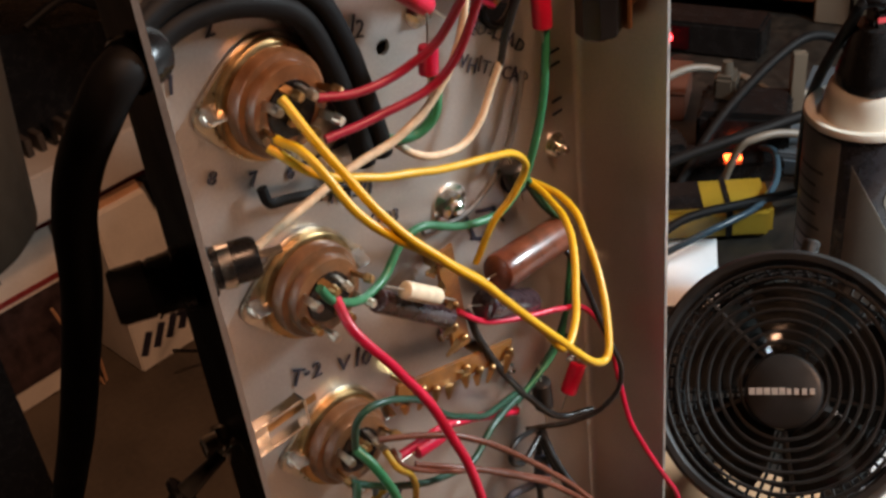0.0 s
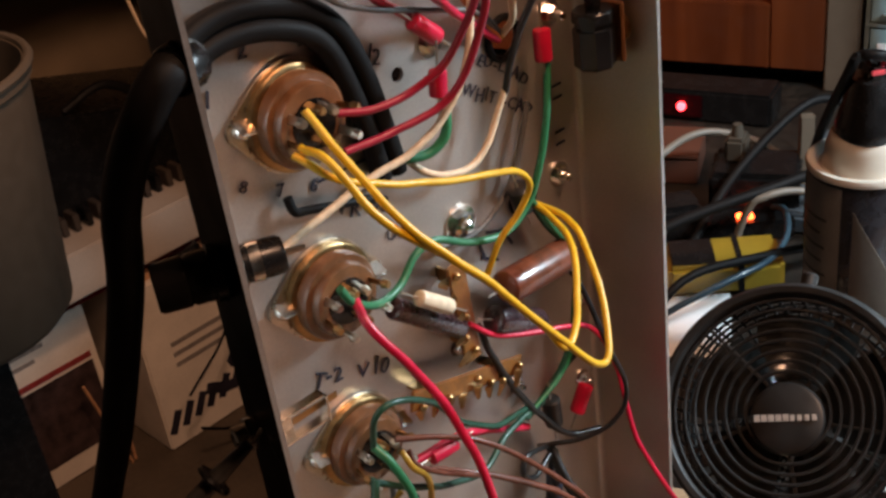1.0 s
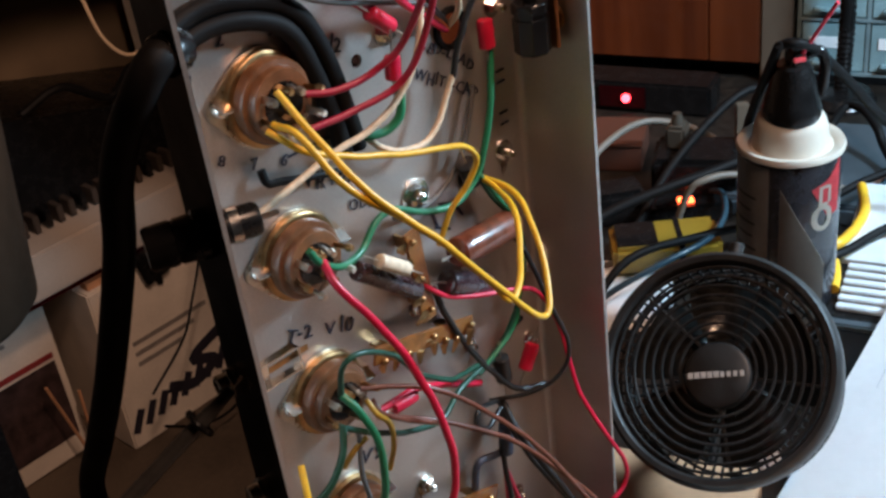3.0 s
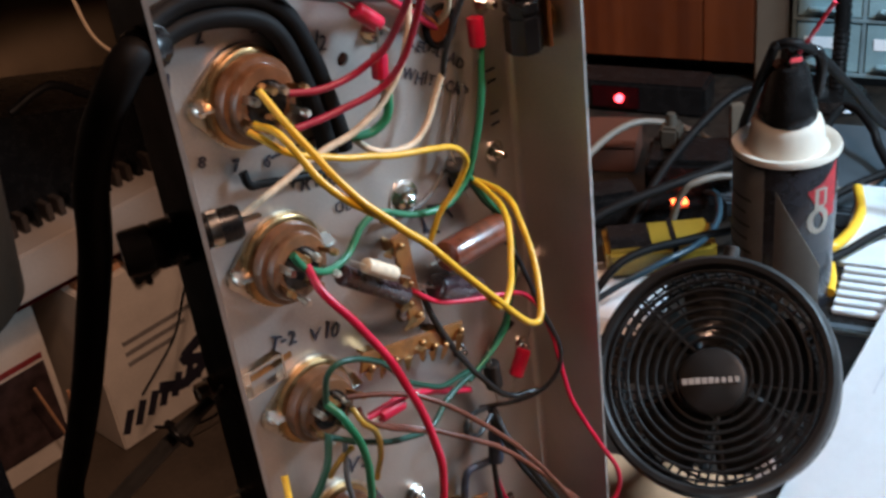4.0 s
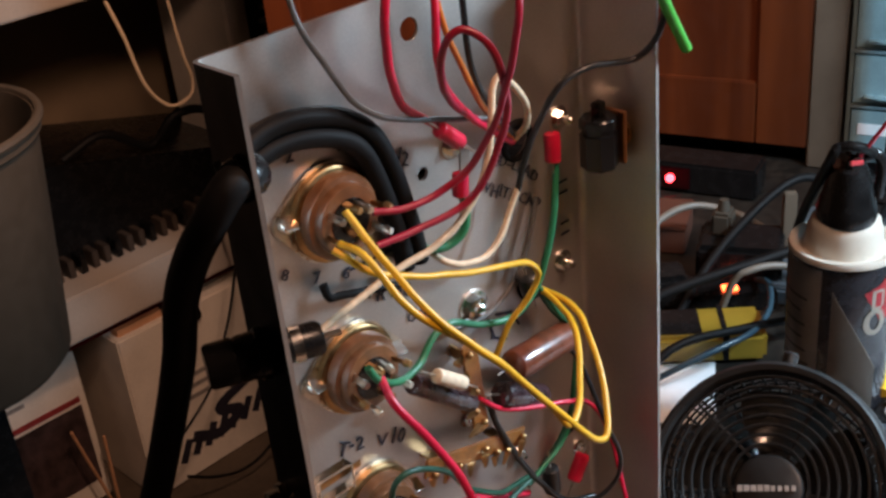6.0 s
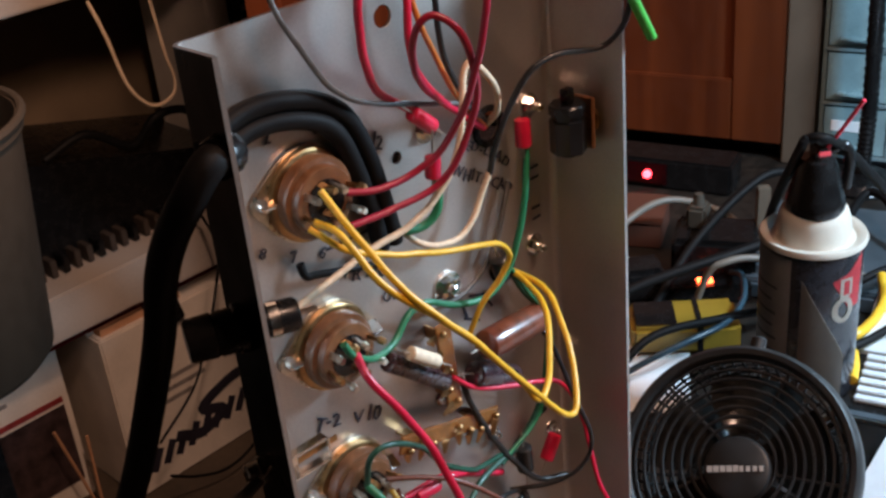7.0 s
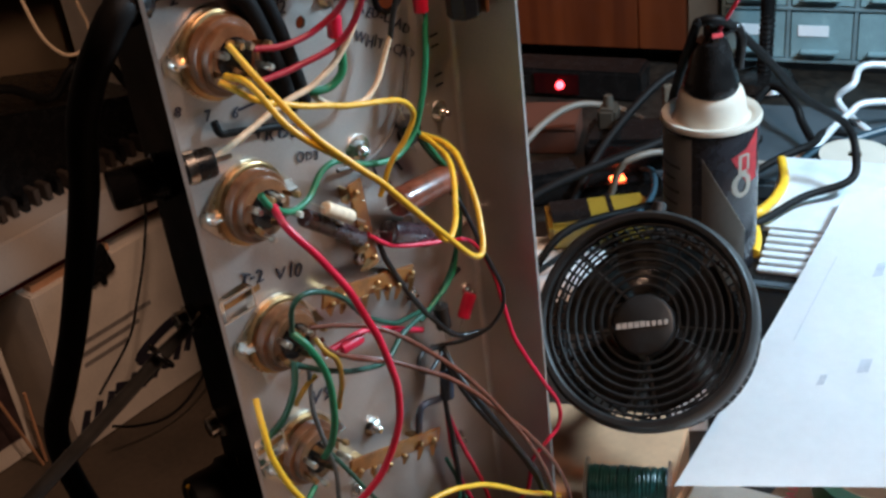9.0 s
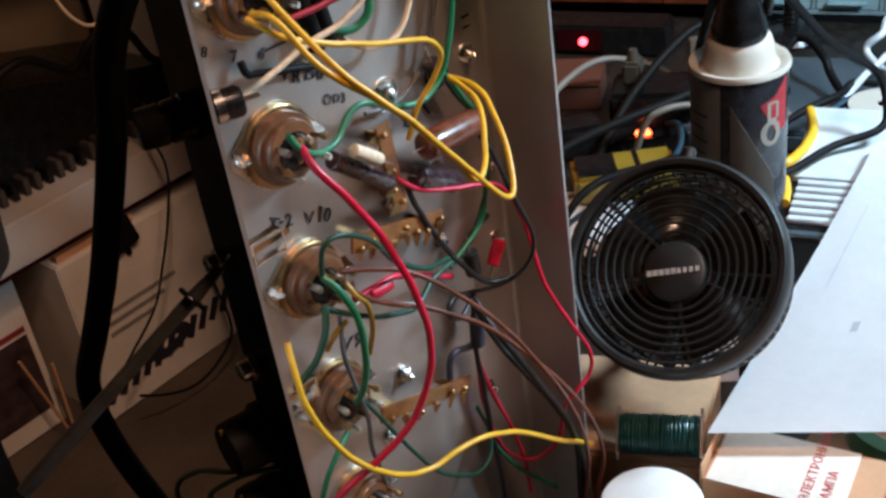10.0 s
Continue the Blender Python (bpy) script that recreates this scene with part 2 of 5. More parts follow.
def text_mesh(body, height, depth=0.0002):
    cu = bpy.data.curves.new("writing", "FONT")
    cu.body, cu.size, cu.extrude = body, height, depth
    cu.resolution_u = 2
    ob = bpy.data.objects.new("writing", cu)
    scene.collection.objects.link(ob)
    bpy.context.view_layer.update()
    me = bpy.data.meshes.new_from_object(ob.evaluated_get(bpy.context.evaluated_depsgraph_get()))
    bpy.data.objects.remove(ob)
    return me


def writing(body, m, height, material, parent, label, loose=0.0):
    """Letter by letter; loose > 0 gives the unsteady line of handwriting."""
    x = 0.0
    for ch in body:
        me = text_mesh(ch, height)
        me.materials.clear()
        me.materials.append(M[material])
        ob = new("letter", me)
        ob.parent = parent
        ob.matrix_basis = m @ Matrix.Translation((x, random.uniform(-1, 1) * loose * height * 0.12, 0)) @ Matrix.Rotation(random.uniform(-1, 1) * loose * 0.22, 4, "Z") @ Matrix.Diagonal((1, 1 + random.uniform(-1, 1) * loose * 0.18, 1, 1))
        ob["label"] = label
        x += (max(v.co.x for v in me.vertices) if len(me.vertices) else height * 0.3) + height * 0.10


# ---- room ----
def room():
    for name, args in (("floor", (-2.6, 3.0, -2.6, 2.6, -1.10, -1.05)), ("ceiling", (-2.6, 3.0, -2.6, 2.6, 1.70, 1.75)),
                       ("wall_north", (-2.6, 3.0, 2.5, 2.6, -1.05, 1.70)), ("wall_south", (-2.6, 3.0, -2.6, -2.5, -1.05, 1.70)),
                       ("wall_east", (2.9, 3.0, -2.5, 2.5, -1.05, 1.70)), ("wall_west", (-2.6, -2.5, -2.5, 2.5, -1.05, 1.70))):
        ob = finish(name, box(*args), "floor" if name == "floor" else "wall", smooth=False)
        tagged(ob, "dark worn workshop floor" if name == "floor" else "plain dim beige workshop " + name.split("_")[0], name.split("_")[0], kind="structure")


room()


def bench():
    bm = bmesh.new()
    outline = [(-0.10, -0.95), (1.75, -0.95), (1.75, 0.95), (0.62, 0.62), (0.24, 0.10), (-0.10, 0.03)]
    low = [bm.verts.new((x, y, -0.035)) for x, y in outline]
    high = [bm.verts.new((x, y, 0.0)) for x, y in outline]
    bm.faces.new(high)
    bm.faces.new(low[::-1])
    for i in range(len(outline)):
        j = (i + 1) % len(outline)
        bm.faces.new((low[i], low[j], high[j], high[i]))
    e = thing("workbench", "dark wooden workbench crowded with parts and cables", "workbench")
    part("worktop", bm, "benchwood", e, smooth=False, bevel=0.003)
    for x, y in ((-0.05, -0.90), (1.70, -0.90), (1.66, 0.84), (-0.05, -0.03)):
        part("leg", box(x - 0.03, x + 0.03, y - 0.03, y + 0.03, -1.05, -0.036), "benchwood", e, smooth=False, bevel=0.003)


bench()
# added out of view: gives the aluminium plate its brown reflection
ob = finish("brown_reflector", box(-0.08, 0.62, -0.92, -0.10, 0.0002, 0.0030), "reflector", smooth=False, bevel=0.0008)
tagged(ob, "unseen brown board added before the chassis for the plate to reflect", "mat")


# ---- the radio chassis ----
XL, XR, TOP, T = -0.020, 0.150, 0.444, 0.0015
LEFT_D, RIGHT_D, LX = 0.0395, 0.039, -0.0302
SPLAY = Matrix.Rotation(radians(-14.5), 4, "Z")   # the side wall is bent a little open


def chassis():
    """A folded channel standing on end, bare inside and black outside."""
    r = 0.003

    def arc(cx, cy, a0, a1, rad):
        return [(cx + rad * math.cos(radians(a0 + (a1 - a0) * i / 8)), cy + rad * math.sin(radians(a0 + (a1 - a0) * i / 8))) for i in range(9)]

    inner = [(LX, -LEFT_D)] + arc(XL + r, -r, 166, 90, r) + arc(XR - r, -r, 90, 0, r) + [(XR, -RIGHT_D)]
    outer = [(LX - T, -LEFT_D + 0.0004)] + arc(XL + r, -r, 166, 90, r + T) + arc(XR - r, -r, 90, 0, r + T) + [(XR + T, -RIGHT_D)]
    bm = bmesh.new()
    n = len(inner)
    lvl = [[[bm.verts.new((x, y, z)) for x, y in line] for line in (inner, outer)] for z in (0.0, TOP)]
    for i in range(n - 1):
        bm.faces.new((lvl[0][0][i], lvl[0][0][i + 1], lvl[1][0][i + 1], lvl[1][0][i]))
        f = bm.faces.new((lvl[0][1][i + 1], lvl[0][1][i], lvl[1][1][i], lvl[1][1][i + 1]))
        f.material_index = 1
        for k in (0, 1):
            bm.faces.new((lvl[k][0][i], lvl[k][1][i], lvl[k][1][i + 1], lvl[k][0][i + 1]))
    for i in (0, n - 1):
        bm.faces.new((lvl[0][0][i], lvl[1][0][i], lvl[1][1][i], lvl[0][1][i]))
    bmesh.ops.recalc_face_normals(bm, faces=bm.faces)
    e = thing("radio_chassis", "bent aluminium radio chassis standing on end, black outside", "chassis")
    for k in (0, 1):
        lvl[1][k][0].co.z += 0.0062      # the cut of the side flange rises to its free edge
    plate = part("channel", bm, "alu", e, "bare aluminium channel with black painted outside", smooth=False)
    plate.data.materials.append(M["blackpaint"])
    cutters = bmesh.new()
    for x, z, rad in ((0.063, 0.376, 0.0026), (0.112, 0.372, 0.0075), (0.064, 0.430, 0.0042), (0.114, 0.307, 0.006), (0.019, 0.379, 0.014), (0.019, 0.316, 0.014), (0.019, 0.2525, 0.014), (0.019, 0.189, 0.014), (0.019, 0.1255, 0.014), (0.105, 0.262, 0.005)):
        bmesh.ops.create_cone(cutters, cap_ends=True, segments=24, radius1=rad, radius2=rad, depth=0.02, matrix=Matrix.Translation((x, 0, z)) @ Matrix.Rotation(radians(90), 4, "X"))
    cut = finish("cutter", cutters, "alu")
    mod = plate.modifiers.new("holes", "BOOLEAN")
    mod.object, mod.operation, mod.solver = cut, "DIFFERENCE", "EXACT"
    bpy.context.view_layer.update()
    me = bpy.data.meshes.new_from_object(plate.evaluated_get(bpy.context.evaluated_depsgraph_get()))
    plate.modifiers.clear()
    plate.data = me
    bpy.data.objects.remove(cut)
    me.name = "channel"
    # rubber grommets in the cable holes
    for x, z, rad in ((0.114, 0.307, 0.006), (0.112, 0.372, 0.0075)):
        part("grommet", ring_bm(rad, 0.0014, 24, 8), "rubber", e, "black rubber grommet", m=Matrix.Translation((x, -0.0008, z)) @ Matrix.Rotation(radians(90), 4, "X"))
    # marker pen notes on the plate
    up = Matrix.Rotation(radians(90), 4, "X")

    def note(s, x, z, h, slope):
        writing(s, Matrix.Translation((x, -0.0006, z)) @ Matrix.Rotation(radians(slope), 4, "Y") @ up, h, "ink", e, "handwritten black marker letter", 1.0)

    for s, x, z, h, slope in (("VR150", 0.028, 0.339, 0.0082, 19), ("OD3", 0.047, 0.321, 0.0058, 20), ("T-2", 0.0055, 0.2830, 0.0088, 18), ("V10", 0.024, 0.2755, 0.0090, 18),
                              ("V9", 0.028, 0.206, 0.0105, 18), ("RED-LEAD", 0.094, 0.3700, 0.0066, 34), ("WHITE-CAP", 0.089, 0.3590, 0.0066, 33), ("2", 0.005, 0.402, 0.0072, 10),
                              ("3", 0.026, 0.399, 0.0072, 10), ("7", 0.008, 0.356, 0.0068, 15), ("8", -0.005, 0.3625, 0.0066, 15), ("6", 0.020, 0.352, 0.0066, 15), ("12", 0.050, 0.385, 0.0075, 20), ("1", -0.010, 0.392, 0.008, 10)):
        note(s, x, z, h, slope)
    # unreadable notes along the folded edge
    for z in (0.344, 0.339, 0.325, 0.320):
        part("mark", box(0.1355, 0.1405, -0.0006, -0.0002, z, z + 0.0009), "ink", e, "illegible marker scribble", smooth=False)
    for x, z, a in ((0.098, 0.300, 20), (0.104, 0.295, 60), (0.094, 0.290, 30), (0.090, 0.297, 75)):
        part("mark", box(-0.005, 0.005, -0.0006, -0.0002, -0.0006, 0.0006), "ink", e, "illegible marker scribble", smooth=False, m=Matrix.Translation((x, 0, z)) @ Matrix.Rotation(radians(a), 4, "Y"))
    part("mark", box(0.006, 0.040, -0.0006, -0.0002, 0.3535, 0.3545), "ink", e, "marker line", smooth=False, m=Matrix.Translation((0.012, 0, 0.0)) @ Matrix.Rotation(radians(1), 4, "Y"))
    return e


chassis()


def hex_bm(r, h):
    return lathe([(0, 0), (r, 0), (r, h * 0.85), (r * 0.88, h), (0, h)], 6, "-y")


def fastener(x, z, size=0.0033, label="bright plated screw and nut on the chassis plate", tall=0.006, y=0.0):
    e = thing("screw", label, "screw", "chassis screws", Matrix.Translation((x, y, z)) @ Matrix.Rotation(random.uniform(0, 1), 4, "Y"))
    part("washer", lathe([(size * 0.5, 0), (size * 1.45, 0), (size * 1.45, 0.0007), (size * 0.5, 0.0007)], 20, "-y"), "chrome", e)
    part("nut", hex_bm(size, 0.0026), "chrome", e, m=Matrix.Translation((0, -0.0007, 0)))
    part("thread", lathe([(0, 0), (size * 0.5, 0), (size * 0.5, tall), (size * 0.35, tall + 0.0006), (0, tall + 0.0006)], 14, "-y"), "chrome", e)


def socket():
    """An octal tube socket seen from its pin side, centred on the origin, facing -y."""
    e = thing("tube_socket", "brown octal tube socket riveted on a metal saddle", "tube socket", "tube sockets")
    # saddle: a lens-shaped plate with two ears
    bm = bmesh.new()
    big, ear, gap = 0.0182, 0.0046, 0.0190
    lean = math.degrees(math.acos((big - ear) / gap))
    pts = []
    for cx, rad, a0, a1 in ((gap, ear, -lean, lean), (0, big, lean, 180 - lean), (-gap, ear, 180 - lean, 180 + lean), (0, big, 180 + lean, 360 - lean)):
        for i in range(12):
            a = radians(a0 + (a1 - a0) * i / 11)
            pts.append((cx + rad * math.cos(a), rad * math.sin(a)))
    front = [bm.verts.new((x, -0.0012, z)) for x, z in pts]
    back = [bm.verts.new((x, -0.0001, z)) for x, z in pts]
    bm.faces.new(front)
    bm.faces.new(back[::-1])
    for i in range(48):
        bm.faces.new((front[i], back[i], back[(i + 1) % 48], front[(i + 1) % 48]))
    bmesh.ops.recalc_face_normals(bm, faces=bm.faces)
    part("saddle", bm, "tin", e, "bright metal saddle", bevel=0.0003)
    part("collar", lathe([(0.0150, 0.0012), (0.0172, 0.0012), (0.0172, 0.0036), (0.0164, 0.0042), (0.0150, 0.0042)], 48, "-y"), "brass", e, "coppery retaining collar")
    part("base", lathe([(0.0060, 0.0020), (0.0152, 0.0020), (0.0152, 0.0075), (0.0146, 0.0084), (0.0128, 0.0088), (0.0126, 0.0110), (0.0120, 0.0118), (0.0062, 0.0120), (0.0046, 0.0118), (0.0042, 0.0030), (0.0060, 0.0020)], 48, "-y"), "phenolic", e, "glossy brown phenolic body")
    # no hollow here: a flat black disc paints the shade between the pins
    part("recess_shade", lathe([(0, 0.0119), (0.0080, 0.0119), (0.0080, 0.0123), (0, 0.0123)], 32, "-y"), "blackplastic", e, "flat black disc painted as the shade between the pins")
    for k in range(8):
        a = 2 * math.pi * (k + 0.5) / 8
        lug = bmesh.new()
        bmesh.ops.create_cube(lug, size=1.0, matrix=Matrix.Translation((0, -0.0155, 0)) @ Matrix.Diagonal((0.0026, 0.0090, 0.0007, 1)))
        bmesh.ops.create_cone(lug, cap_ends=True, segments=10, radius1=0.0017, radius2=0.0013, depth=0.0028, matrix=Matrix.Translation((0, -0.0190, 0)) @ Matrix.Rotation(radians(90), 4, "X"))
        part("pin", lug, "brass" if k % 2 else "tin", e, "soldered pin lug", bevel=0.0002, m=Matrix.Rotation(a, 4, "Y") @ Matrix.Translation((0.0, 0, 0.0086)) @ Matrix.Rotation(radians(random.uniform(-9, 9)), 4, "X"))
    for s in (-1, 1):
        part("rivet", lathe([(0, 0.0012), (0.0030, 0.0012), (0.0030, 0.0022), (0.0020, 0.0036), (0, 0.0040)], 16, "-y"), "chrome", e, "bright mounting screw", m=Matrix.Translation((0.019 * s, 0, 0)))
        part("lug", box(-0.0026, 0.0026, -0.0075, -0.0012, -0.0005, 0.0005), "chrome", e, "bent ground lug", smooth=False, bevel=0.0002, m=Matrix.Translation((0.019 * s, 0, 0.0034)) @ Matrix.Rotation(radians(25), 4, "X"))
    return e


first = socket()
first.matrix_basis = Matrix.Translation((0.019, -0.0002, 0.379)) @ Matrix.Rotation(radians(8), 4, "Y")
for z, a in ((0.316, 6), (0.2525, 10), (0.189, 4), (0.1255, 8)):
    copy_thing(first, Matrix.Translation((0.019, -0.0002, z)) @ Matrix.Rotation(radians(a), 4, "Y"))

for x, z, s, h in ((0.0815, 0.311, 0.0052, 0.005), (0.1355, 0.308, 0.0036, 0.006), (0.143, 0.246, 0.0028, 0.005), (0.140, 0.206, 0.0028, 0.005), (0.062, 0.171, 0.0036, 0.006),
                   (0.072, 0.262, 0.0026, 0.004), (0.100, 0.227, 0.0026, 0.005), (0.120, 0.123, 0.0030, 0.005), (0.046, 0.143, 0.0030, 0.005), (0.137, 0.373, 0.0034, 0.007), (0.078, 0.382, 0.0036, 0.005)):
    fastener(x, z, s, tall=h)


def terminal_strip(x, z, length, angle, lugs, label):
    e = thing("terminal_strip", label, "terminal strip", "terminal strips", Matrix.Translation((x, 0, z)) @ Matrix.Rotation(radians(angle), 4, "Y"))
    part("board", box(-length / 2, length / 2, -0.0115, -0.0100, -0.0042, 0.0042), "strip", e, "amber phenolic board", bevel=0.0005)
    for s in (-0.32, 0.32):
        part("foot", box(length * s - 0.003, length * s + 0.003, -0.0100, -0.0001, -0.0006, 0.0006), "brass", e, "brass mounting foot", smooth=False, bevel=0.0002)
    for k in range(lugs):
        u = -length / 2 + length * (k + 0.5) / lugs
        lug = bmesh.new()
        bmesh.ops.create_cone(lug, cap_ends=True, segments=4, radius1=0.0030, radius2=0.0010, depth=random.uniform(0.004, 0.0075), matrix=Matrix.Translation((u, -0.0125, -0.0062)) @ Matrix.Rotation(random.uniform(-0.35, 0.35), 4, "Y") @ Matrix.Rotation(radians(180), 4, "X") @ Matrix.Diagonal((1, 0.35, 1, 1)))
        if random.random() < 0.8:
            bmesh.ops.create_icosphere(lug, subdivisions=2, radius=0.0015, matrix=Matrix.Translation((u + random.uniform(-0.001, 0.001), -0.0128, random.uniform(-0.006, 0.002))))
        part("lug", lug, "brass", e, "solder-blobbed brass lug", bevel=0.0002, m=Matrix.Rotation(radians(random.uniform(-9, 9)), 4, "X"))
    return e


terminal_strip(0.0685, 0.2835, 0.044, 86, 5, "amber phenolic terminal strip holding the capacitors")
terminal_strip(0.066, 0.2535, 0.058, 16, 8, "amber phenolic terminal strip with open lugs")
terminal_strip(0.0655, 0.1580, 0.0648, 20, 6, "bare amber terminal strip beside the fourth socket")


def component(name, a, b, r, material, label, ends=True, lead="tin"):
    """A round component with wire leads between a and b."""
    a, b = Vector(a), Vector(b)
    n = (b - a)
    L = n.length
    m = Matrix.Translation(a) @ n.to_track_quat("Z", "Y").to_matrix().to_4x4()
    e = thing(name, label, name.replace("_", " "), m=m)
    prof = [(0, 0), (r * 0.7, 0), (r * 0.95, r * 0.16), (r, r * 0.4), (r, L - r * 0.4), (r * 0.95, L - r * 0.16), (r * 0.7, L), (0, L)]
    part("body", lathe(prof, 28), material, e)
    for z0, z1 in ((-0.009, 0.0005), (L - 0.0005, L + 0.009)):
        part("lead", rod((0, 0, z0), (0, 0, z1), 0.0004, 8), lead, e, "tinned wire lead")
    return e


component("capacitor", (0.083, -0.018, 0.289), (0.1225, -0.014, 0.283), 0.0066, "capbrown", "glossy reddish brown tubular capacitor")
component("capacitor", (0.081, -0.012, 0.274), (0.107, -0.010, 0.258), 0.0056, "capdark", "dark maroon tubular capacitor below its brown twin")
component("capacitor", (0.036, -0.012, 0.304), (0.066, -0.011, 0.278), 0.0040, "capdark", "long dark tubular capacitor lying by the middle socket")
component("resistor", (0.043, -0.018, 0.3065), (0.0565, -0.018, 0.2955), 0.0030, "ceramic", "small cream ceramic resistor on the terminal strip")

# crimp sleeves
for a, b, r, mt, lab in (((0.062, -0.012, 0.397), (0.072, -0.012, 0.388), 0.0031, "red", "red crimp sleeve at the end of a wire"), ((0.063, -0.020, 0.382), (0.062, -0.020, 0.373), 0.0030, "red", "red crimp sleeve on the splice"),
                         ((0.122, -0.010, 0.374), (0.121, -0.011, 0.362), 0.0033, "red", "red push-on cap over a green wire"), ((0.130, -0.012, 0.214), (0.1225, -0.012, 0.203), 0.0034, "red", "red push-on cap over a black wire"),
                         ((0.041, -0.013, 0.2345), (0.054, -0.013, 0.2335), 0.0030, "red", "red crimp sleeve below the third socket")):
    component("crimp_sleeve", a, b, r, mt, lab)


def jack():
    """Phone jack on the folded side wall."""
    e = thing("phone_jack", "black phone jack mounted on the folded side wall", "phone jack", m=Matrix.Translation((0.150, -0.022, 0.368)))
    part("bushing", lathe([(0, -0.003), (0.0045, -0.003), (0.0045, 0.001), (0.0062, 0.001), (0.0062, 0.0028), (0.0040, 0.0028), (0.0040, 0.0045), (0, 0.0045)], 20, "-x"), "brass", e, "brass bushing and nut")
    part("wafer", box(-0.0065, -0.0045, -0.0065, 0.0065, -0.0110, 0.0110), "phenolic", e, "brown insulating wafer", bevel=0.0004)
    part("body", lathe([(0, -0.0105), (0.0070, -0.0105), (0.0076, -0.0098), (0.0076, 0.0038), (0.0066, 0.0042), (0.0066, 0.0058), (0.0076, 0.0062), (0.0076, 0.0098), (0.0070, 0.0105), (0, 0.0105)], 8), "blackplastic", e, "moulded black body", m=Matrix.Translation((-0.0142, 0.0, 0)))
    part("terminal", box(-0.0165, -0.0115, -0.002, 0.002, 0.0105, 0.0165), "blackplastic", e, bevel=0.0005)


jack()


def fuse_holder():
    e = thing("fuse_holder", "black panel fuse holder through the chassis side", "fuse holder", m=Matrix.Translation((-0.0247, -0.0200, 0.3535)) @ SPLAY @ Matrix.Rotation(radians(-9), 4, "Z"))
    part("cap", lathe([(0, 0.021), (0.0066, 0.021), (0.0074, 0.0198), (0.0076, 0.012), (0.0070, 0.0115), (0.0076, 0.0105), (0.0078, 0.005), (0.0086, 0.0045), (0.0086, 0.0017), (0, 0.0017)], 14, "-x"), "blackplastic", e, "ribbed black screw cap")
    part("nut", lathe([(0, -0.0002), (0.0078, -0.0002), (0.0078, -0.0040), (0.0070, -0.0045), (0, -0.0045)], 6, "-x"), "chrome", e, "plated hex nut")
    part("barrel", lathe([(0, -0.004), (0.0058, -0.004), (0.0058, -0.015), (0.0050, -0.0165), (0, -0.0165)], 24, "-x"), "blackplastic", e)
    part("ring", lathe([(0.0058, -0.0062), (0.0064, -0.0062), (0.0064, -0.0095), (0.0058, -0.0095)], 24, "-x"), "chrome", e, "bright metal ring")
    part("lug", box(0.0160, 0.0230, -0.0014, 0.0014, -0.0005, 0.0005), "tin", e, "solder lug", smooth=False, bevel=0.0002)


fuse_holder()


def small_jack(z, y, label):
    e = thing("phono_jack", label, "phono jack", "side jacks", Matrix.Translation((-0.0215 + 0.258 * y, y, z)) @ SPLAY)
    part("shell", lathe([(0, 0.0002), (0.0052, 0.0002), (0.0052, 0.0018), (0.0042, 0.0022), (0.0042, 0.0075), (0.0034, 0.0080), (0.0030, 0.0060), (0, 0.0060)], 20, "-x"), "chrome", e)
    part("nut", lathe([(0.0040, 0.0018), (0.0058, 0.0018), (0.0058, 0.0036), (0.0040, 0.0036)], 6, "-x"), "chrome", e)


small_jack(0.292, -0.014, "bright plated phono jack on the black chassis side")
small_jack(0.243, -0.017, "small plated jack low on the black chassis side")


def bracket(z, x=-0.0085):
    """Bent metal lug frame of a jack inside the left wall."""
    e = thing("jack_bracket", "bright bent metal contact bracket inside the folded side", "bracket", m=Matrix.Translation((x, -0.018, z)))
    part("arm", box(-0.0165, 0.0060, -0.0030, 0.0010, 0.0044, 0.0052), "chrome", e, bevel=0.0002)
    part("arm", box(-0.0165, 0.0060, -0.0030, 0.0010, -0.0052, -0.0044), "chrome", e, bevel=0.0002)
    part("bridge", box(0.0052, 0.0060, -0.0040, 0.0016, -0.0052, 0.0052), "chrome", e, bevel=0.0002)
    part("web", box(-0.0165, -0.0060, 0.0002, 0.0010, -0.0044, 0.0044), "chrome", e, bevel=0.0002)
    part("spring", box(-0.0060, 0.0120, -0.0002, 0.0002, -0.0012, 0.0012), "brass", e, "thin brass contact spring", smooth=False)


bracket(0.2905)
bracket(0.2185, -0.0095)


def knob(z, y):
    e = thing("knob", "black round control knob on the chassis side", "knob", "chassis knobs", Matrix.Translation((-0.0215 + 0.258 * y, y, z)) @ SPLAY)
    pts = [(0, 0.021), (0.0100, 0.021), (0.0118, 0.0195), (0.0124, 0.006), (0.0140, 0.0045), (0.0140, 0.001), (0, 0.001)]
    part("body", lathe(pts, 24, "-x"), "rubber", e)
    part("pointer", box(-0.0214, -0.0195, -0.0010, 0.0010, 0.002, 0.0115), "yellowtool", e, "yellow pointer line", smooth=False, bevel=0.0003)


knob(0.206, -0.012)
knob(0.170, -0.012)


# ---- wiring ----
def wire(label, material, radius, *points):
    ob = finish("wire", tube_bm(points, radius, 10, 7, wobble=0.00035), material)
    return tagged(ob, label, "wire", "hook-up wires")


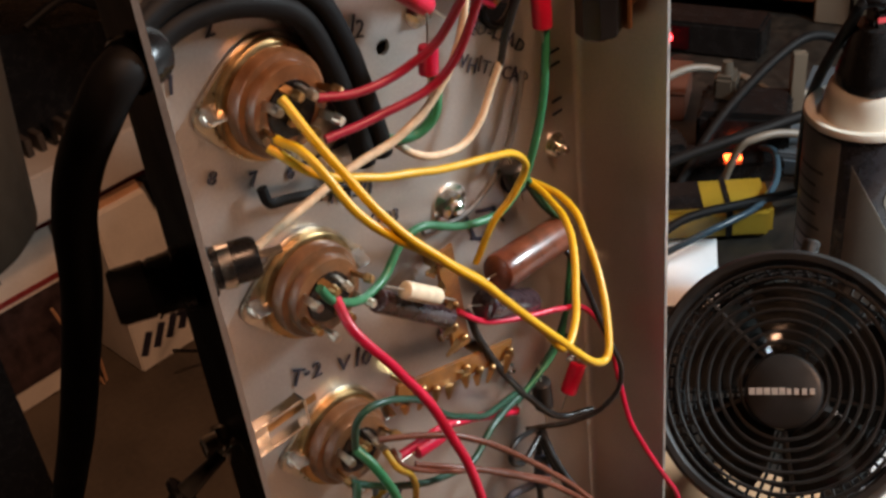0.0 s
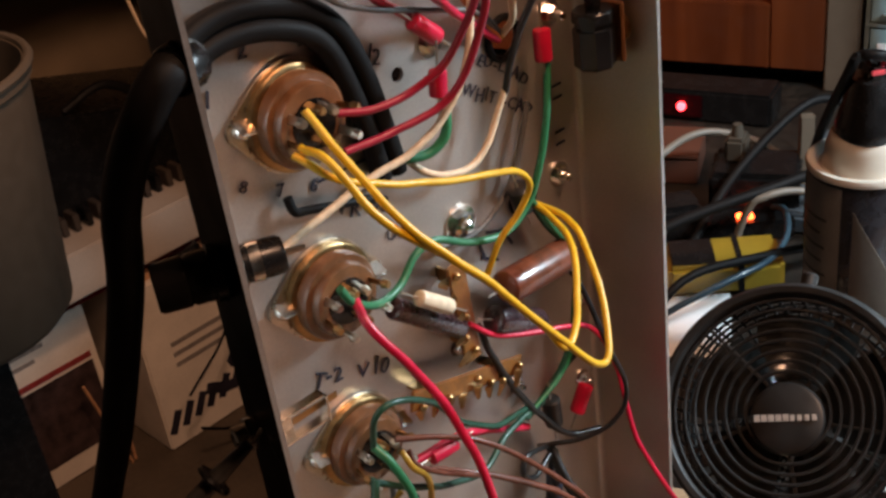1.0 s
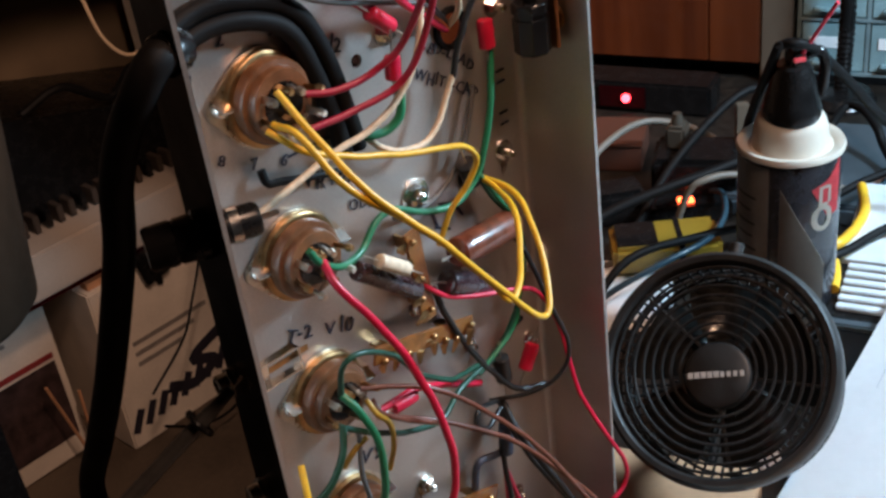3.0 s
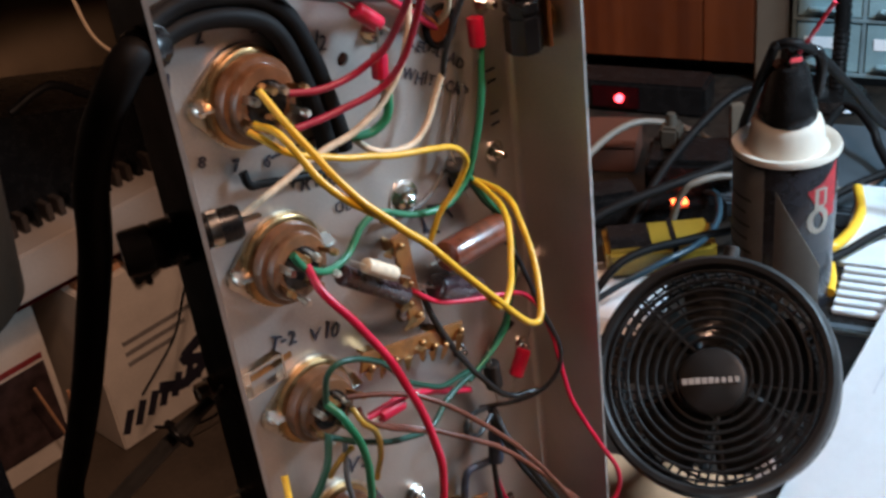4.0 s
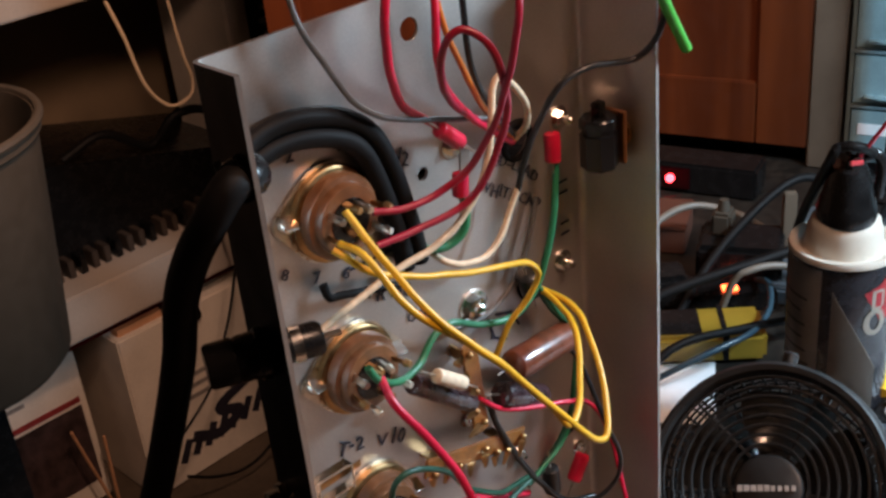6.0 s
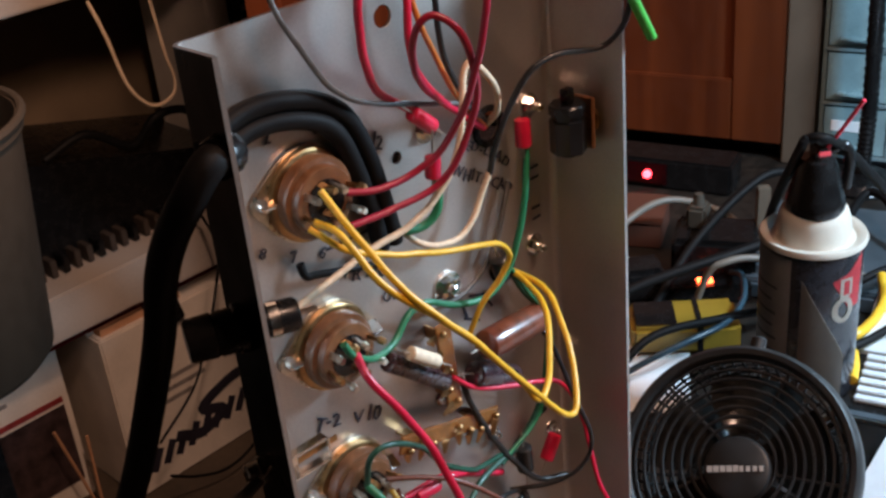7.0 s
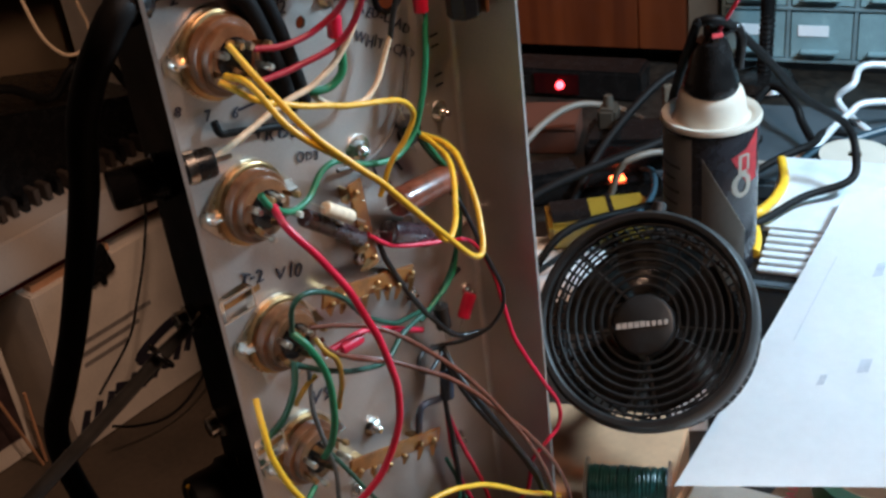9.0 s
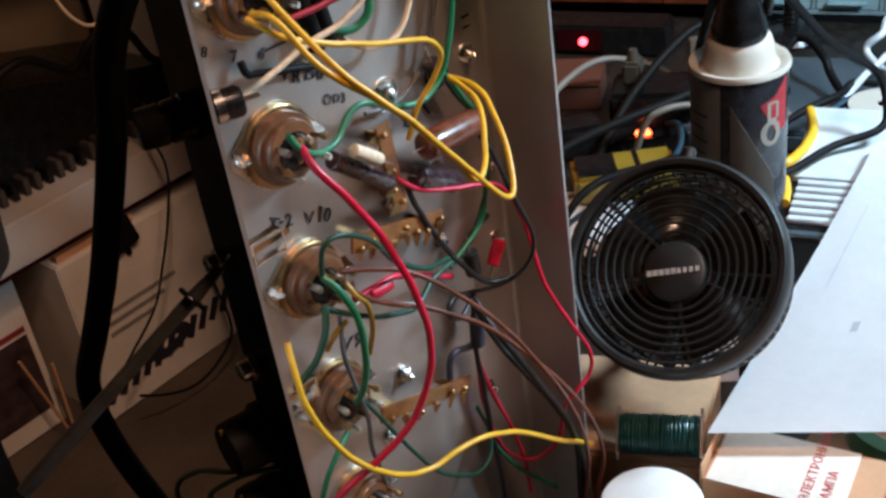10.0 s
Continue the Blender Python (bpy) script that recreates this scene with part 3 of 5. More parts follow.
wire("yellow hook-up wire looping from the top socket", "yellow", 0.0013, (0.010, -0.022, 0.389), (0.012, -0.034, 0.376), (0.019, -0.050, 0.355), (0.038, -0.061, 0.330), (0.064, -0.068, 0.294), (0.076, -0.068, 0.281), (0.083, -0.066, 0.282), (0.093, -0.056, 0.291), (0.104, -0.040, 0.303), (0.110, -0.026, 0.308), (0.111, -0.010, 0.309))
wire("yellow hook-up wire looping beside its twin", "yellow", 0.0013, (0.006, -0.022, 0.379), (0.007, -0.034, 0.377), (0.013, -0.046, 0.359), (0.034, -0.057, 0.336), (0.054, -0.064, 0.308), (0.060, -0.067, 0.297), (0.069, -0.064, 0.297), (0.081, -0.055, 0.300), (0.097, -0.040, 0.307), (0.108, -0.020, 0.308), (0.110, -0.008, 0.310))
wire("yellow wire running across to the terminal strip", "yellow", 0.0012, (0.003, -0.022, 0.378), (0.010, -0.032, 0.370), (0.028, -0.034, 0.361), (0.053, -0.033, 0.351), (0.081, -0.030, 0.341), (0.093, -0.026, 0.330), (0.091, -0.022, 0.319), (0.084, -0.017, 0.308), (0.080, -0.012, 0.293))
wire("dark red wire rising from the top socket", "darkred", 0.0013, (0.024, -0.018, 0.382), (0.034, -0.022, 0.380), (0.047, -0.026, 0.382), (0.056, -0.032, 0.389), (0.060, -0.040, 0.403), (0.062, -0.046, 0.418), (0.063, -0.050, 0.432), (0.067, -0.050, 0.449), (0.086, -0.030, 0.461))
wire("dark red wire rising beside its twin", "darkred", 0.0013, (0.024, -0.018, 0.369), (0.043, -0.022, 0.370), (0.058, -0.028, 0.375), (0.065, -0.034, 0.388), (0.068, -0.040, 0.407), (0.062, -0.045, 0.423), (0.057, -0.045, 0.434), (0.051, -0.040, 0.440), (0.047, -0.036, 0.436), (0.051, -0.028, 0.422), (0.065, -0.018, 0.406), (0.085, -0.010, 0.391), (0.106, -0.003, 0.375))
wire("bright red wire dropping to a crimp sleeve", "red", 0.0015, (0.046, -0.020, 0.462), (0.035, -0.024, 0.451), (0.035, -0.022, 0.436), (0.039, -0.018, 0.422), (0.048, -0.012, 0.409), (0.061, -0.010, 0.399), (0.070, -0.008, 0.391))
wire("red wire entering the plate hole", "red", 0.0014, (0.059, -0.020, 0.459), (0.053, -0.026, 0.444), (0.052, -0.026, 0.427), (0.061, -0.020, 0.412), (0.080, -0.012, 0.394), (0.108, -0.002, 0.373))
wire("orange wire entering the plate hole", "orange", 0.0011, (0.057, -0.020, 0.458), (0.060, -0.022, 0.436), (0.070, -0.018, 0.418), (0.084, -0.012, 0.398), (0.109, -0.002, 0.373))
wire("thin black wire beside the orange one", "black", 0.0012, (0.075, -0.016, 0.453), (0.075, -0.016, 0.427), (0.079, -0.014, 0.412), (0.091, -0.009, 0.395), (0.110, -0.002, 0.374))
wire("cream cloth wire looped at the plate hole", "cream", 0.0013, (0.110, -0.002, 0.374), (0.108, -0.010, 0.382), (0.102, -0.016, 0.394), (0.092, -0.020, 0.405), (0.084, -0.022, 0.411), (0.080, -0.022, 0.408), (0.076, -0.024, 0.397), (0.071, -0.024, 0.380), (0.060, -0.022, 0.366), (0.045, -0.020, 0.359), (0.031, -0.018, 0.357), (0.015, -0.016, 0.352), (-0.003, -0.016, 0.348))
wire("cream cloth wire joined to a black lead", "cream", 0.0013, (0.058, -0.004, 0.348), (0.062, -0.008, 0.343), (0.070, -0.010, 0.339), (0.081, -0.010, 0.337), (0.090, -0.010, 0.342), (0.096, -0.010, 0.350), (0.100, -0.011, 0.359))
wire("black lead running to the phone jack", "black", 0.0013, (0.100, -0.011, 0.358), (0.102, -0.014, 0.371), (0.107, -0.018, 0.386), (0.115, -0.022, 0.398), (0.126, -0.026, 0.402), (0.138, -0.030, 0.401), (0.146, -0.033, 0.401), (0.150, -0.038, 0.407), (0.152, -0.041, 0.418), (0.152, -0.042, 0.440), (0.150, -0.040, 0.472))
wire("thin grey wire across the plate", "grey", 0.0010, (0.012, -0.004, 0.470), (0.011, -0.010, 0.450), (0.018, -0.012, 0.433), (0.029, -0.012, 0.416), (0.045, -0.012, 0.406), (0.066, -0.012, 0.399), (0.091, -0.010, 0.390), (0.108, -0.002, 0.375))
wire("short green wire bent below the splice", "green", 0.0018, (0.070, -0.012, 0.371), (0.071, -0.012, 0.361), (0.069, -0.012, 0.354), (0.063, -0.010, 0.350), (0.055, -0.008, 0.351), (0.054, -0.003, 0.352))
wire("green wire from the red cap down to the middle socket", "green", 0.0014, (0.124, -0.010, 0.364), (0.117, -0.014, 0.344), (0.111, -0.014, 0.326), (0.106, -0.012, 0.313), (0.094, -0.012, 0.306), (0.076, -0.012, 0.310), (0.059, -0.012, 0.319), (0.049, -0.012, 0.318), (0.039, -0.014, 0.312), (0.026, -0.018, 0.313), (0.014, -0.022, 0.322), (0.010, -0.022, 0.329))
wire("grey wire lying along the plate", "grey", 0.0011, (0.119, -0.003, 0.346), (0.113, -0.004, 0.333), (0.108, -0.004, 0.322), (0.099, -0.004, 0.313), (0.084, -0.004, 0.307), (0.066, -0.003, 0.309))
wire("dark green bundle wire", "darkgreen", 0.0012, (0.109, -0.008, 0.312), (0.117, -0.010, 0.296), (0.128, -0.011, 0.280), (0.131, -0.011, 0.265), (0.127, -0.011, 0.246), (0.117, -0.011, 0.231), (0.104, -0.011, 0.221), (0.094, -0.011, 0.218))
wire("green wire tied in the bundle", "green", 0.0011, (0.107, -0.011, 0.314), (0.116, -0.014, 0.297), (0.126, -0.014, 0.279), (0.124, -0.013, 0.252), (0.121, -0.012, 0.234), (0.111, -0.012, 0.226), (0.097, -0.012, 0.221))
wire("bright red wire sagging from the middle socket", "red", 0.0016, (0.015, -0.022, 0.322), (0.013, -0.030, 0.316), (0.019, -0.036, 0.303), (0.026, -0.040, 0.288), (0.030, -0.044, 0.275), (0.034, -0.050, 0.253), (0.036, -0.052, 0.229), (0.032, -0.050, 0.207), (0.021, -0.044, 0.187), (0.005, -0.036, 0.175), (-0.009, -0.028, 0.165), (-0.015, -0.012, 0.142))
wire("pink-red wire leaving over the chassis rim", "red", 0.0011, (0.069, -0.012, 0.279), (0.079, -0.014, 0.269), (0.098, -0.016, 0.260), (0.113, -0.018, 0.255), (0.128, -0.020, 0.246), (0.134, -0.026, 0.225), (0.134, -0.034, 0.194), (0.139, -0.043, 0.171), (0.148, -0.048, 0.147), (0.146, -0.048, 0.134), (0.138, -0.046, 0.128), (0.132, -0.040, 0.116), (0.137, -0.030, 0.086), (0.129, -0.016, 0.071), (0.114, -0.010, 0.089), (0.107, -0.008, 0.121), (0.108, -0.006, 0.150))
wire("thin black wire looping near the rim", "black", 0.0011, (0.121, -0.012, 0.280), (0.123, -0.020, 0.268), (0.126, -0.028, 0.244), (0.131, -0.032, 0.224), (0.130, -0.032, 0.212), (0.124, -0.028, 0.203), (0.115, -0.020, 0.198), (0.106, -0.012, 0.197), (0.101, -0.008, 0.197))
wire("black wire from the terminal strip", "black", 0.0014, (0.075, -0.010, 0.274), (0.079, -0.012, 0.258), (0.089, -0.012, 0.236), (0.099, -0.012, 0.219), (0.112, -0.016, 0.201), (0.128, -0.020, 0.195))
wire("black wire crossing to the tie", "black", 0.0014, (0.128, -0.008, 0.228), (0.113, -0.010, 0.226), (0.099, -0.012, 0.220))
wire("dark green wire between the sockets", "darkgreen", 0.0012, (0.011, -0.022, 0.265), (0.011, -0.026, 0.279), (0.019, -0.028, 0.282), (0.036, -0.026, 0.270), (0.051, -0.022, 0.250), (0.071, -0.018, 0.233), (0.093, -0.012, 0.224))
wire("green wire dropping from the third socket", "green", 0.0016, (0.011, -0.022, 0.265), (0.013, -0.028, 0.259), (0.016, -0.032, 0.246), (0.017, -0.032, 0.228), (0.016, -0.028, 0.209), (0.014, -0.022, 0.197))
wire("dark green wire dropping past the rim", "darkgreen", 0.0015, (0.009, -0.022, 0.252), (0.003, -0.026, 0.243), (-0.004, -0.026, 0.234), (-0.012, -0.022, 0.226), (-0.013, -0.014, 0.216))
wire("dark green wire bowing below the third socket", "darkgreen", 0.0013, (0.008, -0.020, 0.251), (0.021, -0.022, 0.240), (0.039, -0.022, 0.228), (0.060, -0.020, 0.219), (0.076, -0.016, 0.222), (0.091, -0.012, 0.221), (0.105, -0.010, 0.219))
wire("reddish brown lead of the fanned bundle", "brown", 0.0011, (0.020, -0.022, 0.262), (0.033, -0.028, 0.258), (0.046, -0.034, 0.251), (0.061, -0.040, 0.236), (0.081, -0.046, 0.210), (0.100, -0.050, 0.178), (0.120, -0.052, 0.139), (0.135, -0.050, 0.101), (0.142, -0.045, 0.068), (0.146, -0.035, 0.030))
wire("reddish brown lead beside its twin", "brown", 0.0011, (0.035, -0.020, 0.238), (0.048, -0.028, 0.231), (0.065, -0.034, 0.218), (0.083, -0.040, 0.201), (0.099, -0.046, 0.179), (0.119, -0.050, 0.149), (0.141, -0.050, 0.110), (0.153, -0.048, 0.074), (0.151, -0.044, 0.048), (0.152, -0.036, 0.021))
wire("brown lead across from the third socket", "brown", 0.0010, (0.025, -0.022, 0.254), (0.026, -0.026, 0.248), (0.041, -0.028, 0.235), (0.062, -0.030, 0.220), (0.085, -0.034, 0.199))
wire("black lead of the fanned bundle", "black", 0.0016, (0.107, -0.010, 0.195), (0.105, -0.020, 0.183), (0.108, -0.032, 0.166), (0.119, -0.040, 0.138), (0.132, -0.044, 0.108), (0.141, -0.042, 0.072), (0.147, -0.036, 0.029))
wire("black lead lying along the bundle", "black", 0.0014, (0.107, -0.008, 0.194), (0.108, -0.018, 0.173), (0.113, -0.030, 0.153), (0.125, -0.038, 0.126), (0.136, -0.042, 0.095), (0.140, -0.040, 0.064), (0.145, -0.034, 0.025))
wire("yellow wire sweeping across the lower chassis", "yellow", 0.0014, (-0.012, -0.020, 0.246), (-0.016, -0.026, 0.236), (-0.017, -0.030, 0.220), (-0.012, -0.034, 0.201), (-0.001, -0.036, 0.180), (0.018, -0.037, 0.159), (0.036, -0.038, 0.149), (0.054, -0.040, 0.148), (0.072, -0.042, 0.144), (0.093, -0.043, 0.131), (0.118, -0.045, 0.108), (0.146, -0.046, 0.085))
wire("short ochre wire to the fourth socket", "ochre", 0.0012, (0.022, -0.022, 0.256), (0.023, -0.026, 0.250), (0.028, -0.026, 0.242), (0.033, -0.020, 0.225), (0.035, -0.012, 0.206))
wire("short ochre wire beside the marked letter", "ochre", 0.0012, (0.022, -0.018, 0.235), (0.016, -0.016, 0.231), (0.014, -0.010, 0.221))
wire("green and grey wire sagging by the fourth socket", "darkgreen", 0.0011, (0.019, -0.020, 0.195), (0.027, -0.022, 0.177), (0.040, -0.022, 0.150), (0.057, -0.020, 0.121), (0.078, -0.018, 0.101), (0.096, -0.014, 0.093), (0.106, -0.010, 0.104), (0.103, -0.006, 0.123))
wire("grey wire dropping past the fourth socket", "grey", 0.0011, (0.020, -0.016, 0.238), (0.015, -0.020, 0.218), (0.020, -0.020, 0.185), (0.022, -0.016, 0.162), (0.028, -0.012, 0.135), (0.031, -0.006, 0.103))
wire("red wire dropping along the plate", "red", 0.0012, (0.107, -0.008, 0.151), (0.111, -0.010, 0.131), (0.119, -0.012, 0.105), (0.127, -0.012, 0.076), (0.132, -0.010, 0.041))
wire("black wire dropping along the plate", "black", 0.0014, (0.110, -0.008, 0.190), (0.104, -0.010, 0.168), (0.104, -0.012, 0.141), (0.107, -0.010, 0.107), (0.112, -0.008, 0.065), (0.116, -0.004, 0.024))
wire("green wire along the bottom of the plate", "green", 0.0012, (0.108, -0.008, 0.097), (0.123, -0.012, 0.067), (0.148, -0.014, 0.035), (0.167, -0.014, 0.005))
wire("green wire behind the fourth socket", "green", 0.0013, (0.009, -0.018, 0.182), (0.000, -0.020, 0.178), (-0.008, -0.018, 0.167), (-0.011, -0.010, 0.144))
wire("red lead with a crimp below the third socket", "red", 0.0016, (0.033, -0.012, 0.237), (0.046, -0.012, 0.236), (0.058, -0.012, 0.234), (0.077, -0.010, 0.223), (0.097, -0.008, 0.210))
wire("black wire loop at the tie", "black", 0.0012, (0.107, -0.010, 0.195), (0.089, -0.014, 0.203), (0.084, -0.016, 0.198), (0.091, -0.016, 0.192), (0.104, -0.012, 0.193))
wire("slate blue wire dropping from the tie", "slate", 0.0018, (0.111, -0.008, 0.188), (0.110, -0.010, 0.175), (0.105, -0.008, 0.164), (0.091, -0.006, 0.165), (0.088, -0.004, 0.148))

wire("short black sleeved lead lying on the plate", "rubber", 0.0016, (0.0095, -0.004, 0.356), (0.0105, -0.005, 0.351), (0.016, -0.004, 0.3485), (0.027, -0.0035, 0.345), (0.044, -0.003, 0.340))
wire("green wire hanging beside the control knobs", "darkgreen", 0.0012, (-0.0265, -0.020, 0.212), (-0.040, -0.018, 0.201), (-0.046, -0.004, 0.195), (-0.046, 0.016, 0.185), (-0.045, 0.040, 0.166), (-0.044, 0.050, 0.148), (-0.042, 0.038, 0.130))
wire("second green wire hanging beside the control knobs", "green", 0.0012, (-0.0265, -0.016, 0.188), (-0.040, -0.010, 0.192), (-0.045, 0.004, 0.182), (-0.044, 0.020, 0.166), (-0.042, 0.030, 0.140))


# thick cords
for k, dr in enumerate((-0.0034, 0.0034)):
    ob = finish("cord", tube_bm([(-0.0225, -0.0085, 0.4085 + dr), (-0.007, -0.0065, 0.4140 + dr), (0.008, -0.006, 0.4140 + dr), (0.025 + dr * 0.4, -0.006, 0.4085 + dr * 0.9), (0.035 + dr * 0.8, -0.006, 0.3995 + dr * 0.6), (0.041 + dr, -0.006, 0.385 + dr * 0.2), (0.045 + dr, -0.006, 0.369), (0.0485 + dr, -0.0055, 0.352), (0.0490 + dr, -0.0052, 0.347)], 0.0036, 14, 8), "rubber")
    tagged(ob, "thick black rubber cord curving round the top socket", "cord", "power cords")
CORD = thing("cord", "thick black rubber cord hanging outside the chassis", "cord", "power cords")
part("jacket", tube_bm([(-0.0285, -0.0310, 0.4185), (-0.0365, -0.0335, 0.4180), (-0.0420, -0.0290, 0.4085), (-0.0442, -0.0180, 0.3940), (-0.0448, -0.0065, 0.3755), (-0.0450, 0.0055, 0.3465), (-0.0487, 0.0340, 0.2879), (-0.0503, 0.0612, 0.2436), (-0.0516, 0.0835, 0.2060), (-0.0481, 0.0873, 0.1671), (-0.0438, 0.0689, 0.1279), (-0.0395, 0.0347, 0.0881), (-0.0360, -0.004, 0.0487), (-0.034, -0.020, 0.0057)], 0.0055, 14, 8), "rubber", CORD)
part("strain_relief", tube_bm([(-0.0262, -0.0295, 0.4180), (-0.0300, -0.0318, 0.4186), (-0.0335, -0.0330, 0.4186)], 0.0064, 14, 4, ribs=0.06), "blackplastic", CORD, "moulded strain relief")
component("cable_tie", (0.1085, -0.011, 0.219), (0.1095, -0.011, 0.205), 0.0040, "black", "black tape binding the wire bundle")
component("sleeve", (0.1035, -0.009, 0.319), (0.1085, -0.007, 0.307), 0.0042, "black", "black sleeve where wires leave the plate")
component("sleeve", (0.1080, -0.010, 0.180), (0.1060, -0.010, 0.163), 0.0036, "slate", "slate heat-shrink sleeve below the tie")


def probe():
    """A slim test probe plugged into the side jack."""
    a, d = Vector((-0.0271, -0.018, 0.294)), Vector((-0.8365, 0.2241, -0.50))
    m = Matrix.Translation(a) @ d.to_track_quat("Z", "Y").to_matrix().to_4x4()
    e = thing("test_probe", "slim dark grey test probe plugged into the side jack", "test probe", m=m)
    part("tip", lathe([(0, -0.004), (0.0010, -0.004), (0.0012, 0.005), (0, 0.005)], 12), "chrome", e, "bright metal tip")
    part("handle", lathe([(0, 0.0036), (0.0019, 0.004), (0.0024, 0.012), (0.0029, 0.0185), (0.0029, 0.019), (0.0027, 0.030), (0.0029, 0.070), (0.0030, 0.105), (0.0026, 0.112), (0, 0.113)], 24), mat_probe, e)
    part("finger_guard", lathe([(0.0028, 0.0186), (0.0060, 0.0188), (0.0063, 0.0196), (0.0060, 0.0204), (0.0028, 0.0206)], 24), "blackplastic", e, "round black finger guard")
    part("cable", tube_bm([(0, 0, 0.111), (0.002, 0.002, 0.13), (0.0, 0.012, 0.18), (0.0, 0.05, 0.25)], 0.0018, 10), "rubber", e)


mat_probe = mat("worn_grey_plastic", (0.032, 0.029, 0.026), 0.35, 0, 0.3, 60, 0.1)
probe()


# ---- the fan ----
BADGE_TURN = 17


def fan():
    c = Vector((0.2290, -0.0480, 0.1530))
    az, el = radians(193), radians(44)
    n = Vector((math.cos(az) * math.cos(el), math.sin(az) * math.cos(el), math.sin(el)))
    m = Matrix.Translation(c) @ n.to_track_quat("Z", "Y").to_matrix().to_4x4()
    e = thing("desk_fan", "small round black desk fan on a short foot", "fan", m=Matrix.Translation((0.285, -0.004, 0.0)))
    w = Matrix.Translation((-0.285, 0.004, 0.0)) @ m
    # front of the cage at z = 0 of this local frame, drum behind
    part("bezel", lathe([(0.0560, -0.003), (0.0565, 0.001), (0.0578, 0.0030), (0.0605, 0.0034), (0.0625, 0.001), (0.0632, -0.006), (0.0626, -0.012), (0.0590, -0.012), (0.0572, -0.006)], 72), "fanplastic", e, "smooth front bezel", m=w)
    for k in range(8):
        part("grille_ring", ring_bm(0.0200 + k * 0.0049, 0.00085, 56, 6, 1.3), "fanplastic", e, m=w @ Matrix.Translation((0, 0, -0.0030 + k * 0.0005)))
    for k in range(5):
        a = 2 * math.pi * k / 5 + 2.45
        part("spoke", rod((0.016 * math.cos(a), 0.016 * math.sin(a), -0.0048), (0.0575 * math.cos(a + 0.12), 0.0575 * math.sin(a + 0.12), -0.001), 0.0010, 6), "fanplastic", e, m=w)
    hub = part("hub", lathe([(0, 0.0008), (0.0150, 0.0006), (0.0168, -0.0002), (0.0175, -0.002), (0.0175, -0.008), (0.0, -0.008)], 48), "fanplastic", e, "flat round centre badge", m=w @ Matrix.Translation((0.001, -0.003, 0)))
    for k in range(9):
        x = -0.0152 + k * 0.0034
        part("badge_bar", box(x, x + (0.0027 if k < 5 else 0.0020), -0.0016, 0.0016 if k < 5 else 0.0012, 0.0007, 0.0011), "badge", hub, "pale unlettered badge bar", smooth=False, m=w @ Matrix.Translation((0.001, -0.003, 0)) @ Matrix.Rotation(radians(BADGE_TURN), 4, "Z"))
    # side cage: hoops and bars
    for k in range(6):
        part("cage_hoop", ring_bm(0.0612 - 0.0008 * k, 0.0009, 64, 6), "fanplastic", e, m=w @ Matrix.Translation((0, 0, -0.012 - 0.0058 * k)))
    bar = None
    for k in range(64):
        turned = w @ Matrix.Rotation(2 * math.pi * k / 64, 4, "Z")
        if bar is None:
            bar = part("cage_bar", rod((0.0610, 0, -0.010), (0.0575, 0, -0.042), 0.0009, 5), "fanplastic", e)
            bar.matrix_basis = turned
            spoke = part("rear_spoke", rod((0.020, 0, -0.0445), (0.0575, 0, -0.042), 0.0009, 5), "fanplastic", e)
            spoke.matrix_basis = turned
        else:
            for data, name in ((bar.data, "cage_bar"), (spoke.data, "rear_spoke")):
                ob = new(name, data)
                ob.parent, ob.matrix_basis = e, turned
    for k in range(8):
        part("rear_ring", ring_bm(0.021 + k * 0.0052, 0.0009, 56, 6), "fanplastic", e, m=w @ Matrix.Translation((0, 0, -0.0445 + 0.0003 * k)))
    part("motor", lathe([(0, -0.010), (0.016, -0.010), (0.018, -0.014), (0.018, -0.055), (0.012, -0.062), (0, -0.062)], 32), "fanplastic", e, m=w)
    for k in range(5):
        bm = bmesh.new()
        rows = []
        for i in range(7):
            r = 0.012 + 0.0375 * i / 6
            half = 0.50 + 0.10 * math.sin(math.pi * i / 6)
            rows.append([bm.verts.new((r * math.cos(half * (j / 3 - 1)), r * math.sin(half * (j / 3 - 1)), -0.015 + 0.010 * (j / 3 - 1) * (1 - 0.3 * i / 6) - 0.002 * (j / 3 - 1) ** 2)) for j in range(7)])
        for p, q in zip(rows, rows[1:]):
            for j in range(6):
                bm.faces.new((p[j], q[j], q[j + 1], p[j + 1]))
        bmesh.ops.solidify(bm, geom=bm.faces[:], thickness=0.0012)
        part("blade", bm, "fanblade", e, "glossy dark smoky blade", m=w @ Matrix.Rotation(2 * math.pi * k / 5 + 0.4, 4, "Z"))
    # foot
    part("foot", lathe([(0, 0.0002), (0.022, 0.0002), (0.023, 0.003), (0.020, 0.008), (0.012, 0.011), (0, 0.011)], 40), "fanplastic", e, "round black foot", m=Matrix.Translation((0.0, 0.0, 0.0)))
    part("yoke", tube_bm([(0.0, 0.0, 0.008), (0.002, 0.0, 0.040), (0.004, -0.006, 0.070), tuple(w @ Vector((0, -0.004, -0.058)))], 0.0065, 12), "fanplastic", e)
    part("knob", lathe([(0, -0.002), (0.004, -0.002), (0.004, 0.003), (0.003, 0.004), (0, 0.004)], 16), "fanplastic", e, m=w @ Matrix.Translation((-0.006, 0.0645, -0.004)) @ Matrix.Rotation(radians(-90), 4, "X"))


M["badge"] = mat("pale_grey_print", (0.50, 0.47, 0.44), 0.5, 0, 0.1, 300, 0)
M["fanblade"] = mat("smoky_blade_plastic", (0.035, 0.034, 0.032), 0.16, 0, 0.2, 60, 0.03, coat=0.5)
fan()


